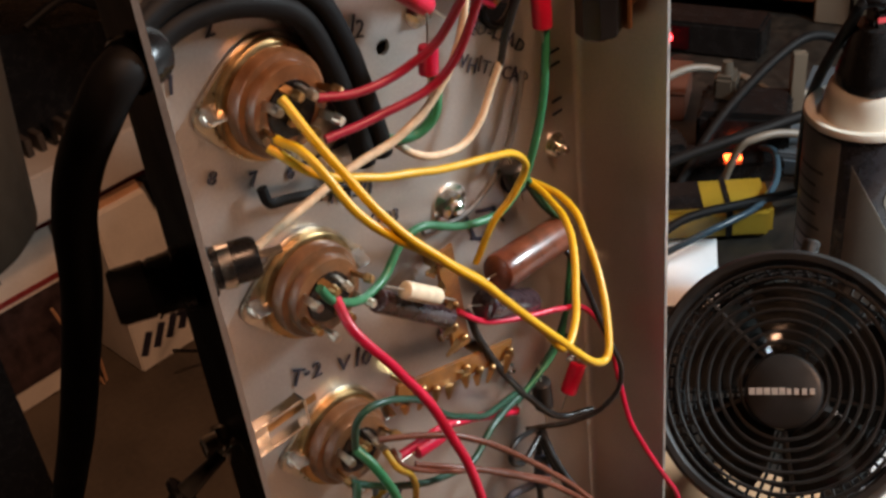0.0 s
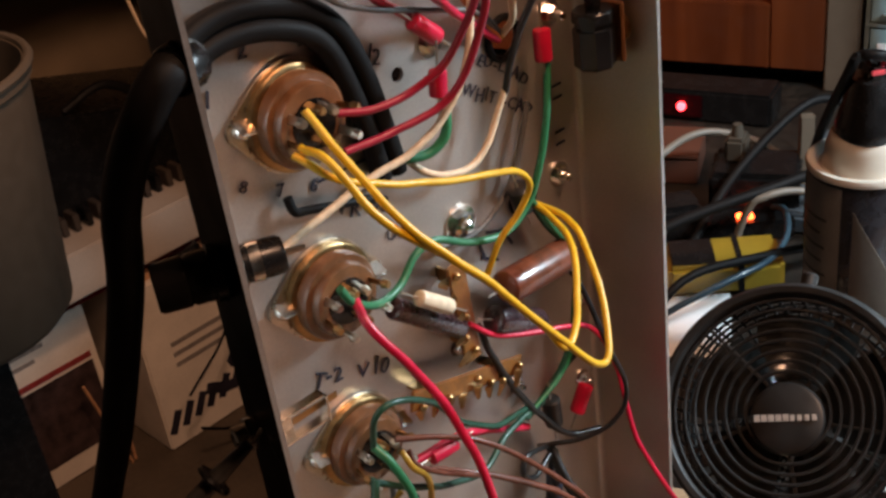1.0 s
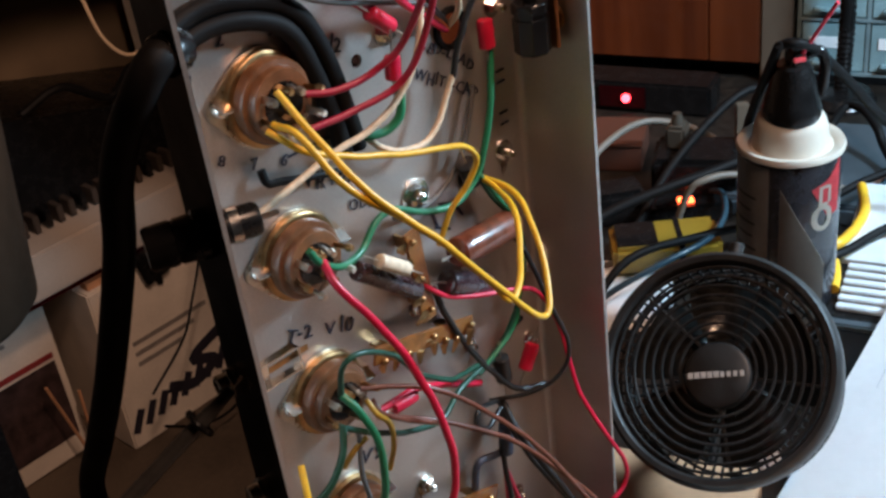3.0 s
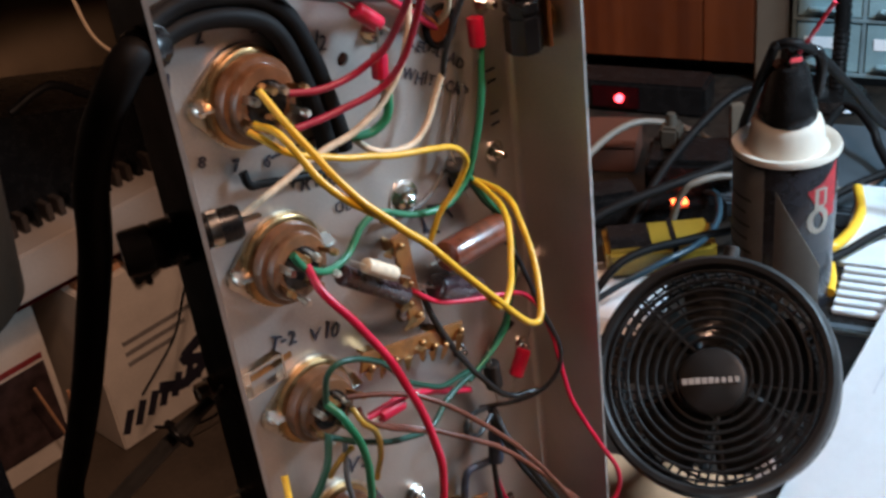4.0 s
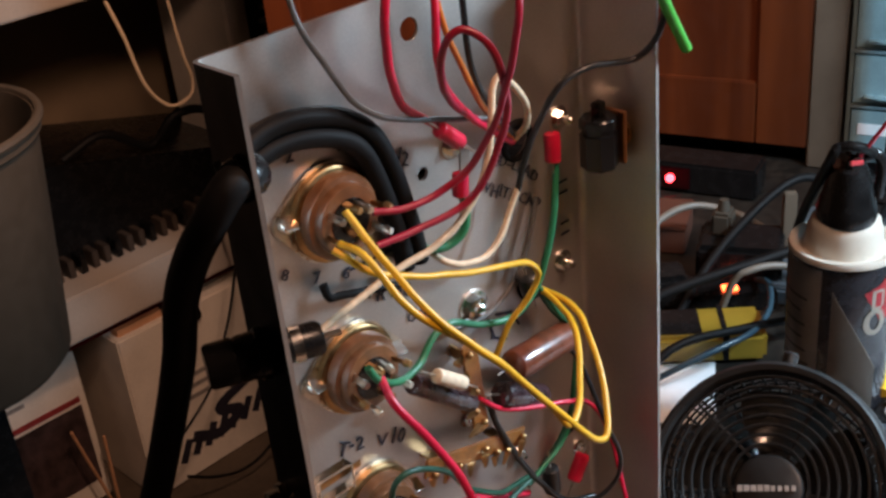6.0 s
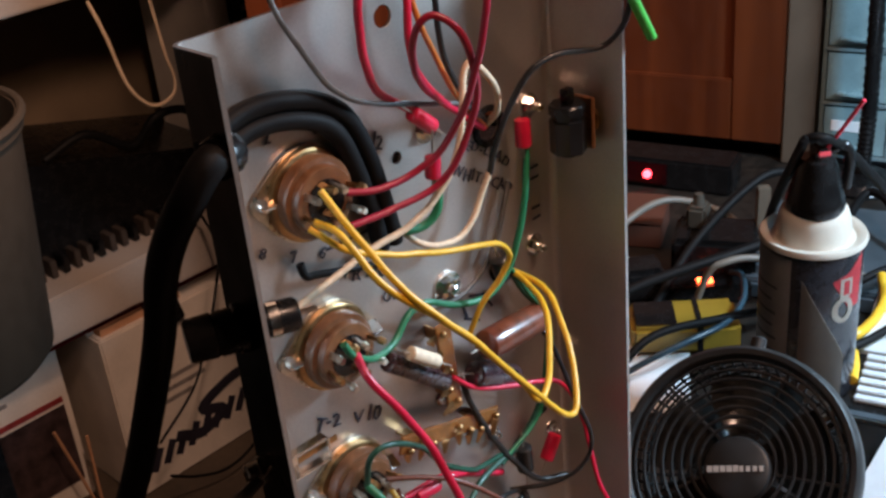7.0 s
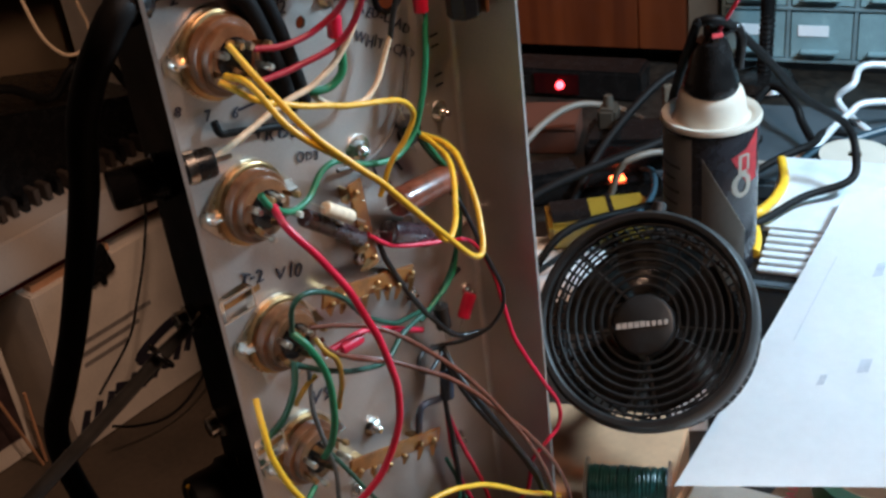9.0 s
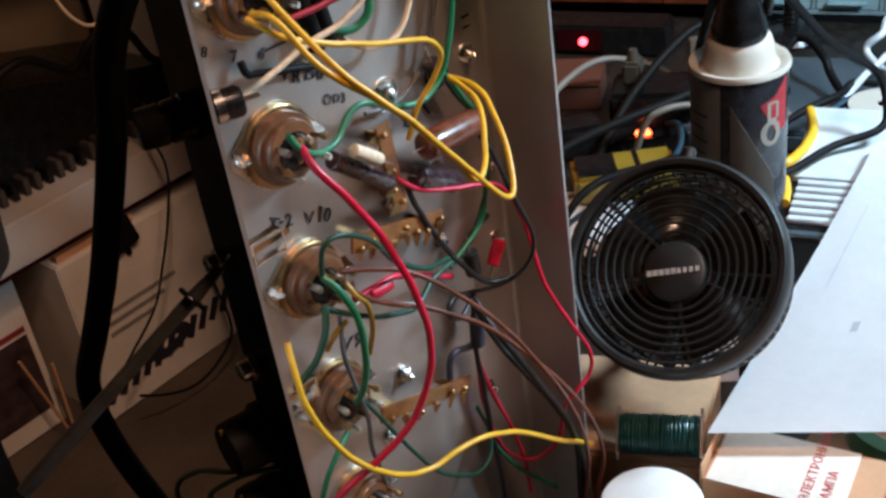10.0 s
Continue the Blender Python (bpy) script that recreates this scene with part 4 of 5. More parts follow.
def carton_under_fan():
    e = thing("cardboard_box", "tan cardboard box lying under the fan", "box", m=Matrix.Translation((0.262, -0.022, 0.0)) @ Matrix.Rotation(radians(-68), 4, "Z"))
    part("body", box(-0.075, 0.031, -0.085, 0.004, 0.0, 0.047), "card", e, bevel=0.001)
    part("flap", box(-0.074, 0.030, -0.084, 0.003, 0.0472, 0.0496), "card", e, "closed top flap", bevel=0.0003)


carton_under_fan()


# ---- spray can ----
def spray_can():
    e = thing("spray_can", "black and grey duster can with cream shoulder and black trigger", "spray can", m=Matrix.Translation((0.4435, 0.030, 0.0)))
    R, H = 0.0335, 0.172
    body = part("body", lathe([(0, 0.001), (R - 0.003, 0.0), (R, 0.003), (R, H - 0.002), (R - 0.001, H)], 64), "canblack", e, "black printed tin body")
    turn = radians(214)

    def wrap(s0, s1, z0, z1, material, label, slant=0.0, proud=0.0003, n=20, shape=None):
        bm = bmesh.new()
        lo, hi = [], []
        for i in range(n + 1):
            s = s0 + (s1 - s0) * i / n
            a, b = (z0, z1) if shape is None else shape(i / n)
            if b - a < 1e-5:
                b = a + 1e-5
            ang = turn + s / R
            rr = R + proud
            lo.append(bm.verts.new((rr * math.cos(ang), rr * math.sin(ang), a)))
            hi.append(bm.verts.new((rr * math.cos(ang), rr * math.sin(ang), b)))
        for i in range(n):
            bm.faces.new((lo[i], lo[i + 1], hi[i + 1], hi[i]))
        bmesh.ops.solidify(bm, geom=bm.faces[:], thickness=0.0002)
        return part("print", bm, material, body, label)

    wrap(-0.060, -0.016, 0.004, H - 0.003, "cangrey", "pale grey text panel", n=28)
    wrap(-0.0087, 0.024, 0.0, 0.1, "canwedge", "slanted taupe wedge", shape=lambda t: (0.004, H - 0.017 - t * 0.062), proud=0.00035)
    wrap(-0.0087, 0.024, 0.0, 0.1, "canwhite", "thin pale slanted line", shape=lambda t: (H - 0.017 - t * 0.062, H - 0.0162 - t * 0.062), proud=0.0005)
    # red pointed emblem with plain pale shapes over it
    wrap(0.0115, 0.036, 0.0, 0.1, "redink", "red pointed emblem", shape=lambda t: (H - 0.019 - 0.022 * min(1, t * 1.9), H - 0.018 + 0.004 * min(1, t * 2.2) + 0.012 * max(0, t - 0.45) / 0.55), n=24, proud=0.0004)
    for s, z, w_, h_ in ((0.0168, H - 0.0315, 0.0026, 0.0145), (0.0194, H - 0.0190, 0.0052, 0.0020), (0.0194, H - 0.0315, 0.0052, 0.0020), (0.0242, H - 0.0300, 0.0022, 0.0120)):
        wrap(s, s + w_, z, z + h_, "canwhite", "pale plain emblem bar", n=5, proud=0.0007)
    for k in range(20):
        a0 = 2 * math.pi * k / 20
        s, z = 0.0200 + 0.0062 * math.cos(a0), H - 0.0405 + 0.0080 * math.sin(a0)
        wd = 0.0012 + 0.0009 * abs(math.cos(a0))
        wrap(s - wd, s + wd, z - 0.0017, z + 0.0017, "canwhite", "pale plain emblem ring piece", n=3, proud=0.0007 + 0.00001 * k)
    for k in range(14):
        z = 0.016 + k * 0.0098
        wrap(-0.050, -0.050 + 0.030 * (0.6 + 0.4 * random.random()), z, z + 0.0022, "cantext", "illegible small print line", n=10, proud=0.0006)
    part("rim", lathe([(R - 0.001, H - 0.001), (R + 0.0016, H), (R + 0.0020, H + 0.002), (R + 0.0010, H + 0.0042), (R - 0.003, H + 0.0035), (R - 0.006, H + 0.001)], 64), "canwhite", e, "rolled cream rim")
    part("shoulder", lathe([(R - 0.005, H + 0.001), (R - 0.0080, H + 0.0015), (R - 0.0090, H + 0.006), (R - 0.0100, H + 0.015), (R - 0.0118, H + 0.0205), (R - 0.0140, H + 0.0235), (0.010, H + 0.024)], 48), "canwhite", e, "domed cream shoulder")
    # trigger cap
    cap = lathe([(0.0222, 0.0), (0.0228, 0.005), (0.0215, 0.009), (0.0192, 0.016), (0.0158, 0.028), (0.0128, 0.035), (0.0085, 0.037), (0, 0.038)], 40)
    for v in cap.verts:
        v.co.y *= 0.84
    part("trigger_cap", cap, "blackplastic", e, "black trigger cap", m=Matrix.Translation((0, 0, H + 0.022)) @ Matrix.Rotation(radians(35), 4, "Z"))
    part("trigger", tube_bm([(0.008, 0, 0.040), (0.0165, 0, 0.042), (0.0205, 0, 0.032), (0.0190, 0, 0.012)], 0.0036, 12), "blackplastic", e, m=Matrix.Translation((0, 0, H + 0.022)) @ Matrix.Rotation(radians(-45), 4, "Z"))
    part("nozzle", box(-0.006, 0.0095, -0.0045, 0.0045, 0.034, 0.047), "blackplastic", e, bevel=0.002, m=Matrix.Translation((0, 0, H + 0.022)) @ Matrix.Rotation(radians(-130), 4, "Z"))
    part("clip", box(0.0088, 0.0110, -0.004, 0.004, 0.040, 0.043), "redink", e, "red straw clip", smooth=False, bevel=0.0004, m=Matrix.Translation((0, 0, H + 0.022)) @ Matrix.Rotation(radians(-130), 4, "Z"))
    part("straw", rod((-0.0035, -0.008, 0.239), (-0.0045, -0.03, 0.276), 0.0013, 10), "redstraw", e, "thin red straw")


M["cantext"] = mat("faint_print", (0.10, 0.09, 0.08), 0.4, 0, 0.1, 100, 0)
M["redstraw"] = mat("red_straw_plastic", (0.75, 0.03, 0.06), 0.35, 0, 0.05, 200, 0)
spray_can()

# ---- hutch behind the bench ----
U, NRM, P0 = Vector((0.314, -0.949, 0)), Vector((-0.949, -0.314, 0)), Vector((0.868, 0.315, 0))
HUTCH = Matrix.Translation(P0) @ Matrix.Rotation(math.atan2(U.y, U.x), 4, "Z")   # x along the front, +y to the back


def wood_cabinet():
    e = thing("wood_cabinet", "orange-brown wooden cabinet with panelled doors", "cabinet", m=HUTCH @ Matrix.Translation((-0.33, 0, 0.018)))
    part("body", box(-0.36, 0.345, 0.022, 0.30, 0.0, 0.85), "panelwood", e, smooth=False, bevel=0.002)
    for x0, x1 in ((-0.355, -0.004), (0.004, 0.3455)):
        door = part("door", box(x0, x1, 0.004, 0.0215, 0.004, 0.84), "panelwood", e, "flat door field", smooth=False)
        for a in (box(x0, x0 + 0.055, -0.004, 0.0035, 0.004, 0.84), box(x1 - 0.055, x1, -0.004, 0.0035, 0.004, 0.84), box(x0 + 0.0555, x1 - 0.0555, -0.004, 0.0035, 0.004, 0.075), box(x0 + 0.0555, x1 - 0.0555, -0.004, 0.0035, 0.77, 0.84)):
            part("rail", a, "panelwood", door, smooth=False, bevel=0.0015)
    part("plinth", box(-0.36, 0.345, 0.03, 0.29, -0.0179, -0.0005), "blackplastic", e, "dark recessed plinth", smooth=False)


def post():
    ob = finish("upright_post", box(0.0165, 0.050, -0.004, 0.30, 0.0, 0.93), "post", smooth=False, bevel=0.002, m=HUTCH)
    tagged(ob, "beige painted upright post beside the wooden cabinet", "post")


def drawer_cabinet():
    e = thing("drawer_cabinet", "grey parts cabinet with smoky plastic drawers", "drawer cabinet", m=HUTCH @ Matrix.Translation((0.054, 0.0, 0.0)))
    wdt, hgt, cols, rows = 0.070, 0.060, 8, 10
    W, H, z0 = wdt * cols + 0.006, hgt * rows + 0.006, 0.012
    part("back", box(0, W, 0.135, 0.14, z0, z0 + H), "drawerframe", e, smooth=False)
    part("plinth", box(0.0, W, 0.01, 0.139, 0.0, z0 - 0.0005), "darkcase", e, smooth=False)
    for k in range(rows + 1):
        part("shelf", box(0.0, W, 0.0, 0.1345, z0 + k * hgt, z0 + k * hgt + 0.004), "drawerframe", e, smooth=False, bevel=0.0006)
    for k in range(cols + 1):
        part("divider", box(k * wdt, k * wdt + 0.004, 0.0015, 0.1345, z0 + 0.0045, z0 + H - 0.0035), "drawerframe", e, smooth=False)
    for r_ in range(rows):
        for k in range(cols):
            x, z = k * wdt + 0.0048, z0 + r_ * hgt + 0.0048
            d = part("drawer", box(x, x + wdt - 0.0056, 0.002, 0.120, z, z + hgt - 0.0066), "drawer", e, smooth=False, bevel=0.001)
            part("pull", box(x + 0.012, x + wdt - 0.018, -0.008, 0.0018, z + 0.008, z + 0.011), "drawer", d, smooth=False, bevel=0.0008)
            if (r_ * 3 + k * 5) % 4 < 2:
                part("label_slip", box(x + 0.008, x + 0.040, 0.0008, 0.0018, z + 0.026, z + 0.038), "paper", d, "white paper label", smooth=False)


wood_cabinet()
post()
drawer_cabinet()


def gooseneck():
    e = thing("gooseneck_lamp", "black ribbed gooseneck of a desk lamp", "lamp", m=HUTCH @ Matrix.Translation((0.108, -0.040, 0.0)))
    part("base", lathe([(0, 0.0), (0.035, 0.0), (0.036, 0.004), (0.030, 0.012), (0.012, 0.016), (0, 0.016)], 32), "blackplastic", e)
    part("neck", tube_bm([(0, 0, 0.012), (0.002, 0, 0.10), (0.0, 0, 0.25), (0.0, -0.02, 0.42), (0.01, -0.08, 0.56), (0.06, -0.2, 0.64)], 0.0075, 12, 30, ribs=0.16), "blackplastic", e, "ribbed flexible neck")
    part("shade", lathe([(0.012, 0.0), (0.03, -0.02), (0.055, -0.06), (0.057, -0.06), (0.032, -0.018), (0.012, 0.002)], 32), "blackplastic", e, "conical black shade", m=Matrix.Translation((0.06, -0.2, 0.64)))


gooseneck()


def led_box():
    e = thing("power_strip", "black power strip with a lit red lamp", "power strip", m=HUTCH @ Matrix.Translation((-0.118, -0.082, 0.0)))
    part("body", box(-0.36, 0.105, -0.022, 0.024, 0.0, 0.034), "blackplastic", e, bevel=0.003)
    part("lens", lathe([(0, 0.0), (0.0045, 0.0), (0.0045, 0.003), (0.003, 0.0045), (0, 0.005)], 20, "-y"), "ledred", e, "glowing red lamp", m=Matrix.Translation((0.015, -0.0246, 0.018)))
    part("switch", box(-0.016, 0.036, -0.0245, -0.0222, 0.006, 0.030), "darkred_lens", e, "dark red window", bevel=0.001)


led_box()


def clutter():
    # dark boxes behind the can
    for c, s, a, lab in (((0.615, 0.215), (0.075, 0.055, 0.048), -62, "black plastic adapter block among the cables"), ((0.720, 0.085), (0.26, 0.17, 0.018), -70, "dark blue-grey case lying behind the can"), ((0.545, 0.255), (0.05, 0.035, 0.03), -40, "small black adapter by the yellow tool case")):
        e = thing("adapter" if s[0] < 0.1 else "equipment_case", lab, "adapter" if s[0] < 0.1 else "case", m=Matrix.Translation((c[0], c[1], 0)) @ Matrix.Rotation(radians(a), 4, "Z"))
        part("body", box(-s[0] / 2, s[0] / 2, -s[1] / 2, s[1] / 2, 0, s[2]), "darkcase" if s[0] > 0.1 else "blackplastic", e, bevel=0.003)
        part("lid", box(-s[0] / 2 + 0.004, s[0] / 2 - 0.004, -s[1] / 2 + 0.004, s[1] / 2 - 0.004, s[2] + 0.0002, s[2] + 0.002), "darkcase" if s[0] > 0.1 else "blackplastic", e, bevel=0.0006)
    # yellow tool with an orange lamp
    e = thing("yellow_meter", "yellow plastic meter half hidden by cables", "meter", m=Matrix.Translation((0.510, 0.172, 0.0014)) @ Matrix.Rotation(radians(-48), 4, "Z"))
    part("body", box(-0.050, 0.040, -0.024, 0.024, 0.0, 0.026), "yellowtool", e, bevel=0.004)
    part("face", box(-0.046, -0.012, -0.019, 0.019, 0.0262, 0.0272), "blackplastic", e, "black face panel", bevel=0.0004)
    part("band", box(0.004, 0.009, -0.0245, 0.0245, 0.002, 0.0265), "blackplastic", e, "dark strap", bevel=0.0005)
    e = thing("socket_outlet", "black outlet block with an orange glowing switch", "outlet", m=Matrix.Translation((0.575, 0.200, 0.0)) @ Matrix.Rotation(radians(-45), 4, "Z"))
    part("body", box(-0.04, 0.04, -0.012, 0.030, 0.0, 0.018), "blackplastic", e, bevel=0.002)
    part("switch", box(-0.007, 0.007, -0.006, 0.004, 0.0182, 0.0212), "ledorange", e, "orange lit rocker", bevel=0.001)
    # pale plug and small clear part
    e = thing("plug", "translucent white mains plug lying among cables", "plug", m=Matrix.Translation((0.612, 0.232, 0.050)) @ Matrix.Rotation(radians(20), 4, "Z"))
    part("body", box(-0.012, 0.012, -0.009, 0.009, 0.0, 0.022), "milky", e, bevel=0.003)
    part("collar", lathe([(0, 0.022), (0.006, 0.022), (0.004, 0.032), (0, 0.032)], 16), "milky", e)
    ob = finish("grey_upright_bar", box(-0.006, 0.006, -0.004, 0.004, 0.0, 0.085), "post", bevel=0.001, m=Matrix.Translation((0.652, 0.190, 0.0)) @ Matrix.Rotation(radians(-45), 4, "Z"))
    tagged(ob, "grey metal strap standing among the cables", "strap")

    def cable(label, material, r, *pts):
        o = finish("cable", tube_bm(pts, r, 12, 7), material)
        tagged(o, label, "cable", "bench cables")

    cable("beige cable arching behind the chassis", "palecable", 0.0034, (0.43, 0.30, 0.004), (0.50, 0.285, 0.03), (0.565, 0.280, 0.058), (0.617, 0.270, 0.063), (0.645, 0.235, 0.052), (0.66, 0.21, 0.035), (0.69, 0.19, 0.033))
    cable("short beige cable behind the can", "palecable", 0.0032, (0.540, 0.190, 0.004), (0.546, 0.178, 0.046), (0.553, 0.168, 0.057), (0.575, 0.150, 0.058), (0.61, 0.11, 0.045), (0.64, 0.08, 0.033))
    cable("blue-black lead curving over the yellow meter", "bluewire", 0.0026, (0.60, 0.19, 0.02), (0.585, 0.168, 0.030), (0.545, 0.142, 0.034), (0.500, 0.130, 0.038), (0.460, 0.140, 0.036), (0.420, 0.165, 0.020), (0.38, 0.18, 0.004))
    cable("black mains cable sloping across the clutter", "rubber", 0.0045, (0.42, 0.25, 0.02), (0.49, 0.215, 0.045), (0.56, 0.170, 0.060), (0.61, 0.140, 0.064), (0.66, 0.10, 0.045))
    cable("black cable sloping across the yellow meter", "rubber", 0.0035, (0.38, 0.17, 0.006), (0.44, 0.165, 0.038), (0.50, 0.135, 0.040), (0.56, 0.115, 0.030), (0.62, 0.10, 0.034))
    cable("black cable rising behind the clutter", "rubber", 0.0040, (0.53, 0.22, 0.010), (0.58, 0.215, 0.05), (0.64, 0.200, 0.085), (0.675, 0.185, 0.092), (0.70, 0.16, 0.07), (0.72, 0.13, 0.034))
    cable("black cable draped over the can's trigger", "rubber", 0.0032, (0.32, 0.06, 0.004), (0.36, 0.045, 0.045), (0.445, 0.031, 0.074), (0.481, 0.011, 0.072), (0.530, -0.002, 0.074), (0.559, -0.025, 0.080), (0.573, -0.025, 0.092), (0.578, -0.013, 0.118), (0.536, 0.005, 0.155), (0.490, 0.011, 0.200), (0.459, 0.019, 0.232), (0.436, 0.020, 0.247), (0.429, 0.030, 0.247), (0.431, 0.037, 0.236), (0.480, 0.085, 0.150), (0.52, 0.11, 0.06), (0.56, 0.13, 0.022))
    cable("black cable looping on the dark case", "rubber", 0.0040, (0.60, 0.13, 0.024), (0.64, 0.12, 0.040), (0.744, 0.141, 0.050), (0.750, 0.126, 0.055), (0.728, 0.098, 0.050), (0.711, 0.078, 0.035), (0.62, -0.02, 0.006))
    cable("second black cable looping on the dark case", "rubber", 0.0034, (0.58, 0.09, 0.034), (0.62, 0.065, 0.050), (0.66, 0.050, 0.052), (0.72, 0.06, 0.036), (0.78, 0.02, 0.006))
    cable("grey-blue cable coiling towards the drawers", "bluewire", 0.0042, (0.60, 0.03, 0.006), (0.65, 0.055, 0.036), (0.70, 0.035, 0.040), (0.75, -0.01, 0.050), (0.80, -0.06, 0.060), (0.79, -0.12, 0.030), (0.74, -0.14, 0.008))
    cable("pale cable lying beside the drawers", "louvre", 0.0036, (0.74, -0.02, 0.004), (0.787, 0.079, 0.030), (0.799, 0.074, 0.050), (0.835, 0.057, 0.060), (0.90, -0.12, 0.02))
    cable("second pale cable lying on the dark case", "louvre", 0.0034, (0.60, 0.03, 0.004), (0.662, 0.073, 0.020), (0.681, 0.058, 0.035), (0.741, 0.054, 0.045), (0.775, 0.032, 0.050), (0.90, -0.08, 0.01))
    cable("white cable hooking out behind the can", "white", 0.0030, (0.50, 0.06, 0.010), (0.53, 0.035, 0.03), (0.56, 0.020, 0.04), (0.585, 0.0, 0.03), (0.60, -0.03, 0.008))


clutter()


def solder_reel():
    e = thing("solder_reel", "cream plastic reel with yellow core", "reel", m=Matrix.Translation((0.662, 0.012, 0.0)))
    part("flange", lathe([(0.006, 0.0), (0.030, 0.0), (0.030, 0.002), (0.006, 0.002)], 36), "canwhite", e)
    part("core", lathe([(0.006, 0.002), (0.020, 0.002), (0.020, 0.048), (0.006, 0.048)], 36), "yellowtool", e, "yellow wound core")
    part("flange", lathe([(0.006, 0.048), (0.030, 0.048), (0.030, 0.050), (0.006, 0.050)], 36), "canwhite", e)


solder_reel()


def vented_unit():
    """Black equipment with pale louvres on its lid."""
    e = thing("vented_unit", "black electronic unit with pale louvred lid", "equipment", m=Matrix.Translation((0.418, -0.010, 0.0)) @ Matrix.Rotation(math.atan2(-0.949, 0.314), 4, "Z"))
    part("case", box(0.0, 0.30, 0.004, 0.20, 0.0, 0.060), "blackplastic", e, bevel=0.002)
    part("front_panel", box(0.0, 0.30, -0.004, 0.0036, 0.004, 0.062), "darkcase", e, "dark front panel", bevel=0.001)
    part("edge_trim", box(0.0, 0.30, -0.0048, -0.0042, 0.058, 0.0615), "chrome", e, "thin bright edge trim", smooth=False)
    for k in range(6):
        part("louvre", box(0.008, 0.125, 0.014 + k * 0.0105, 0.0205 + k * 0.0105, 0.0602, 0.0640), "louvre", e, bevel=0.0008)
    part("lid", box(0.130, 0.299, 0.010, 0.0745, 0.0602, 0.0625), "louvre", e, "pale lid plate", bevel=0.0005)
    part("lid", box(0.002, 0.299, 0.0755, 0.195, 0.0602, 0.0645), "louvre", e, "pale lid plate", bevel=0.0005)


vented_unit()


def sheet(name, label, corners, bow, material="paper", n=16):
    a, b, c, d = [Vector(p) for p in corners]
    bm = bmesh.new()
    g = []
    for i in range(n + 1):
        row = []
        for j in range(n + 1):
            u, v = i / n, j / n
            p = (a * (1 - u) + b * u) * (1 - v) + (d * (1 - u) + c * u) * v
            p.z += bow * (math.sin(math.pi * u) * 0.4) + 0.0003 * noise.noise(Vector((u * 3, v * 3, 1)))
            row.append(bm.verts.new(p))
        g.append(row)
    for i in range(n):
        for j in range(n):
            bm.faces.new((g[i][j], g[i + 1][j], g[i + 1][j + 1], g[i][j + 1]))
    bmesh.ops.solidify(bm, geom=bm.faces[:], thickness=0.00015)
    e = thing(name, label, "paper")
    part("leaf", bm, material, e)
    return e, (a, b, c, d)


PAPER, PC = sheet("paper_sheet", "large white schematic sheet lying over the equipment", ((0.198, -0.086, 0.072), (0.545, -0.030, 0.077), (0.80, -0.24, 0.078), (0.40, -0.40, 0.074)), -0.008)
for u0, v0, du, dv in ((0.42, 0.06, 0.30, 0.002), (0.30, 0.20, 0.04, 0.02), (0.36, 0.26, 0.03, 0.015), (0.27, 0.14, 0.03, 0.012), (0.62, 0.16, 0.05, 0.02), (0.55, 0.30, 0.06, 0.015), (0.24, 0.34, 0.05, 0.015), (0.70, 0.30, 0.04, 0.03)):
    a, b, c, d = PC
    bm = bmesh.new()
    q = []
    for u, v in ((u0, v0), (u0 + du, v0), (u0 + du, v0 + dv), (u0, v0 + dv)):
        p = (a * (1 - u) + b * u) * (1 - v) + (d * (1 - u) + c * u) * v
        p.z += -0.008 * 0.4 * math.sin(math.pi * u) + 0.0006
        q.append(bm.verts.new(p))
    bm.faces.new(q)
    bmesh.ops.solidify(bm, geom=bm.faces[:], thickness=0.0001)
    part("drawing", bm, "greyink", PAPER, "faint illegible printed drawing", smooth=False)


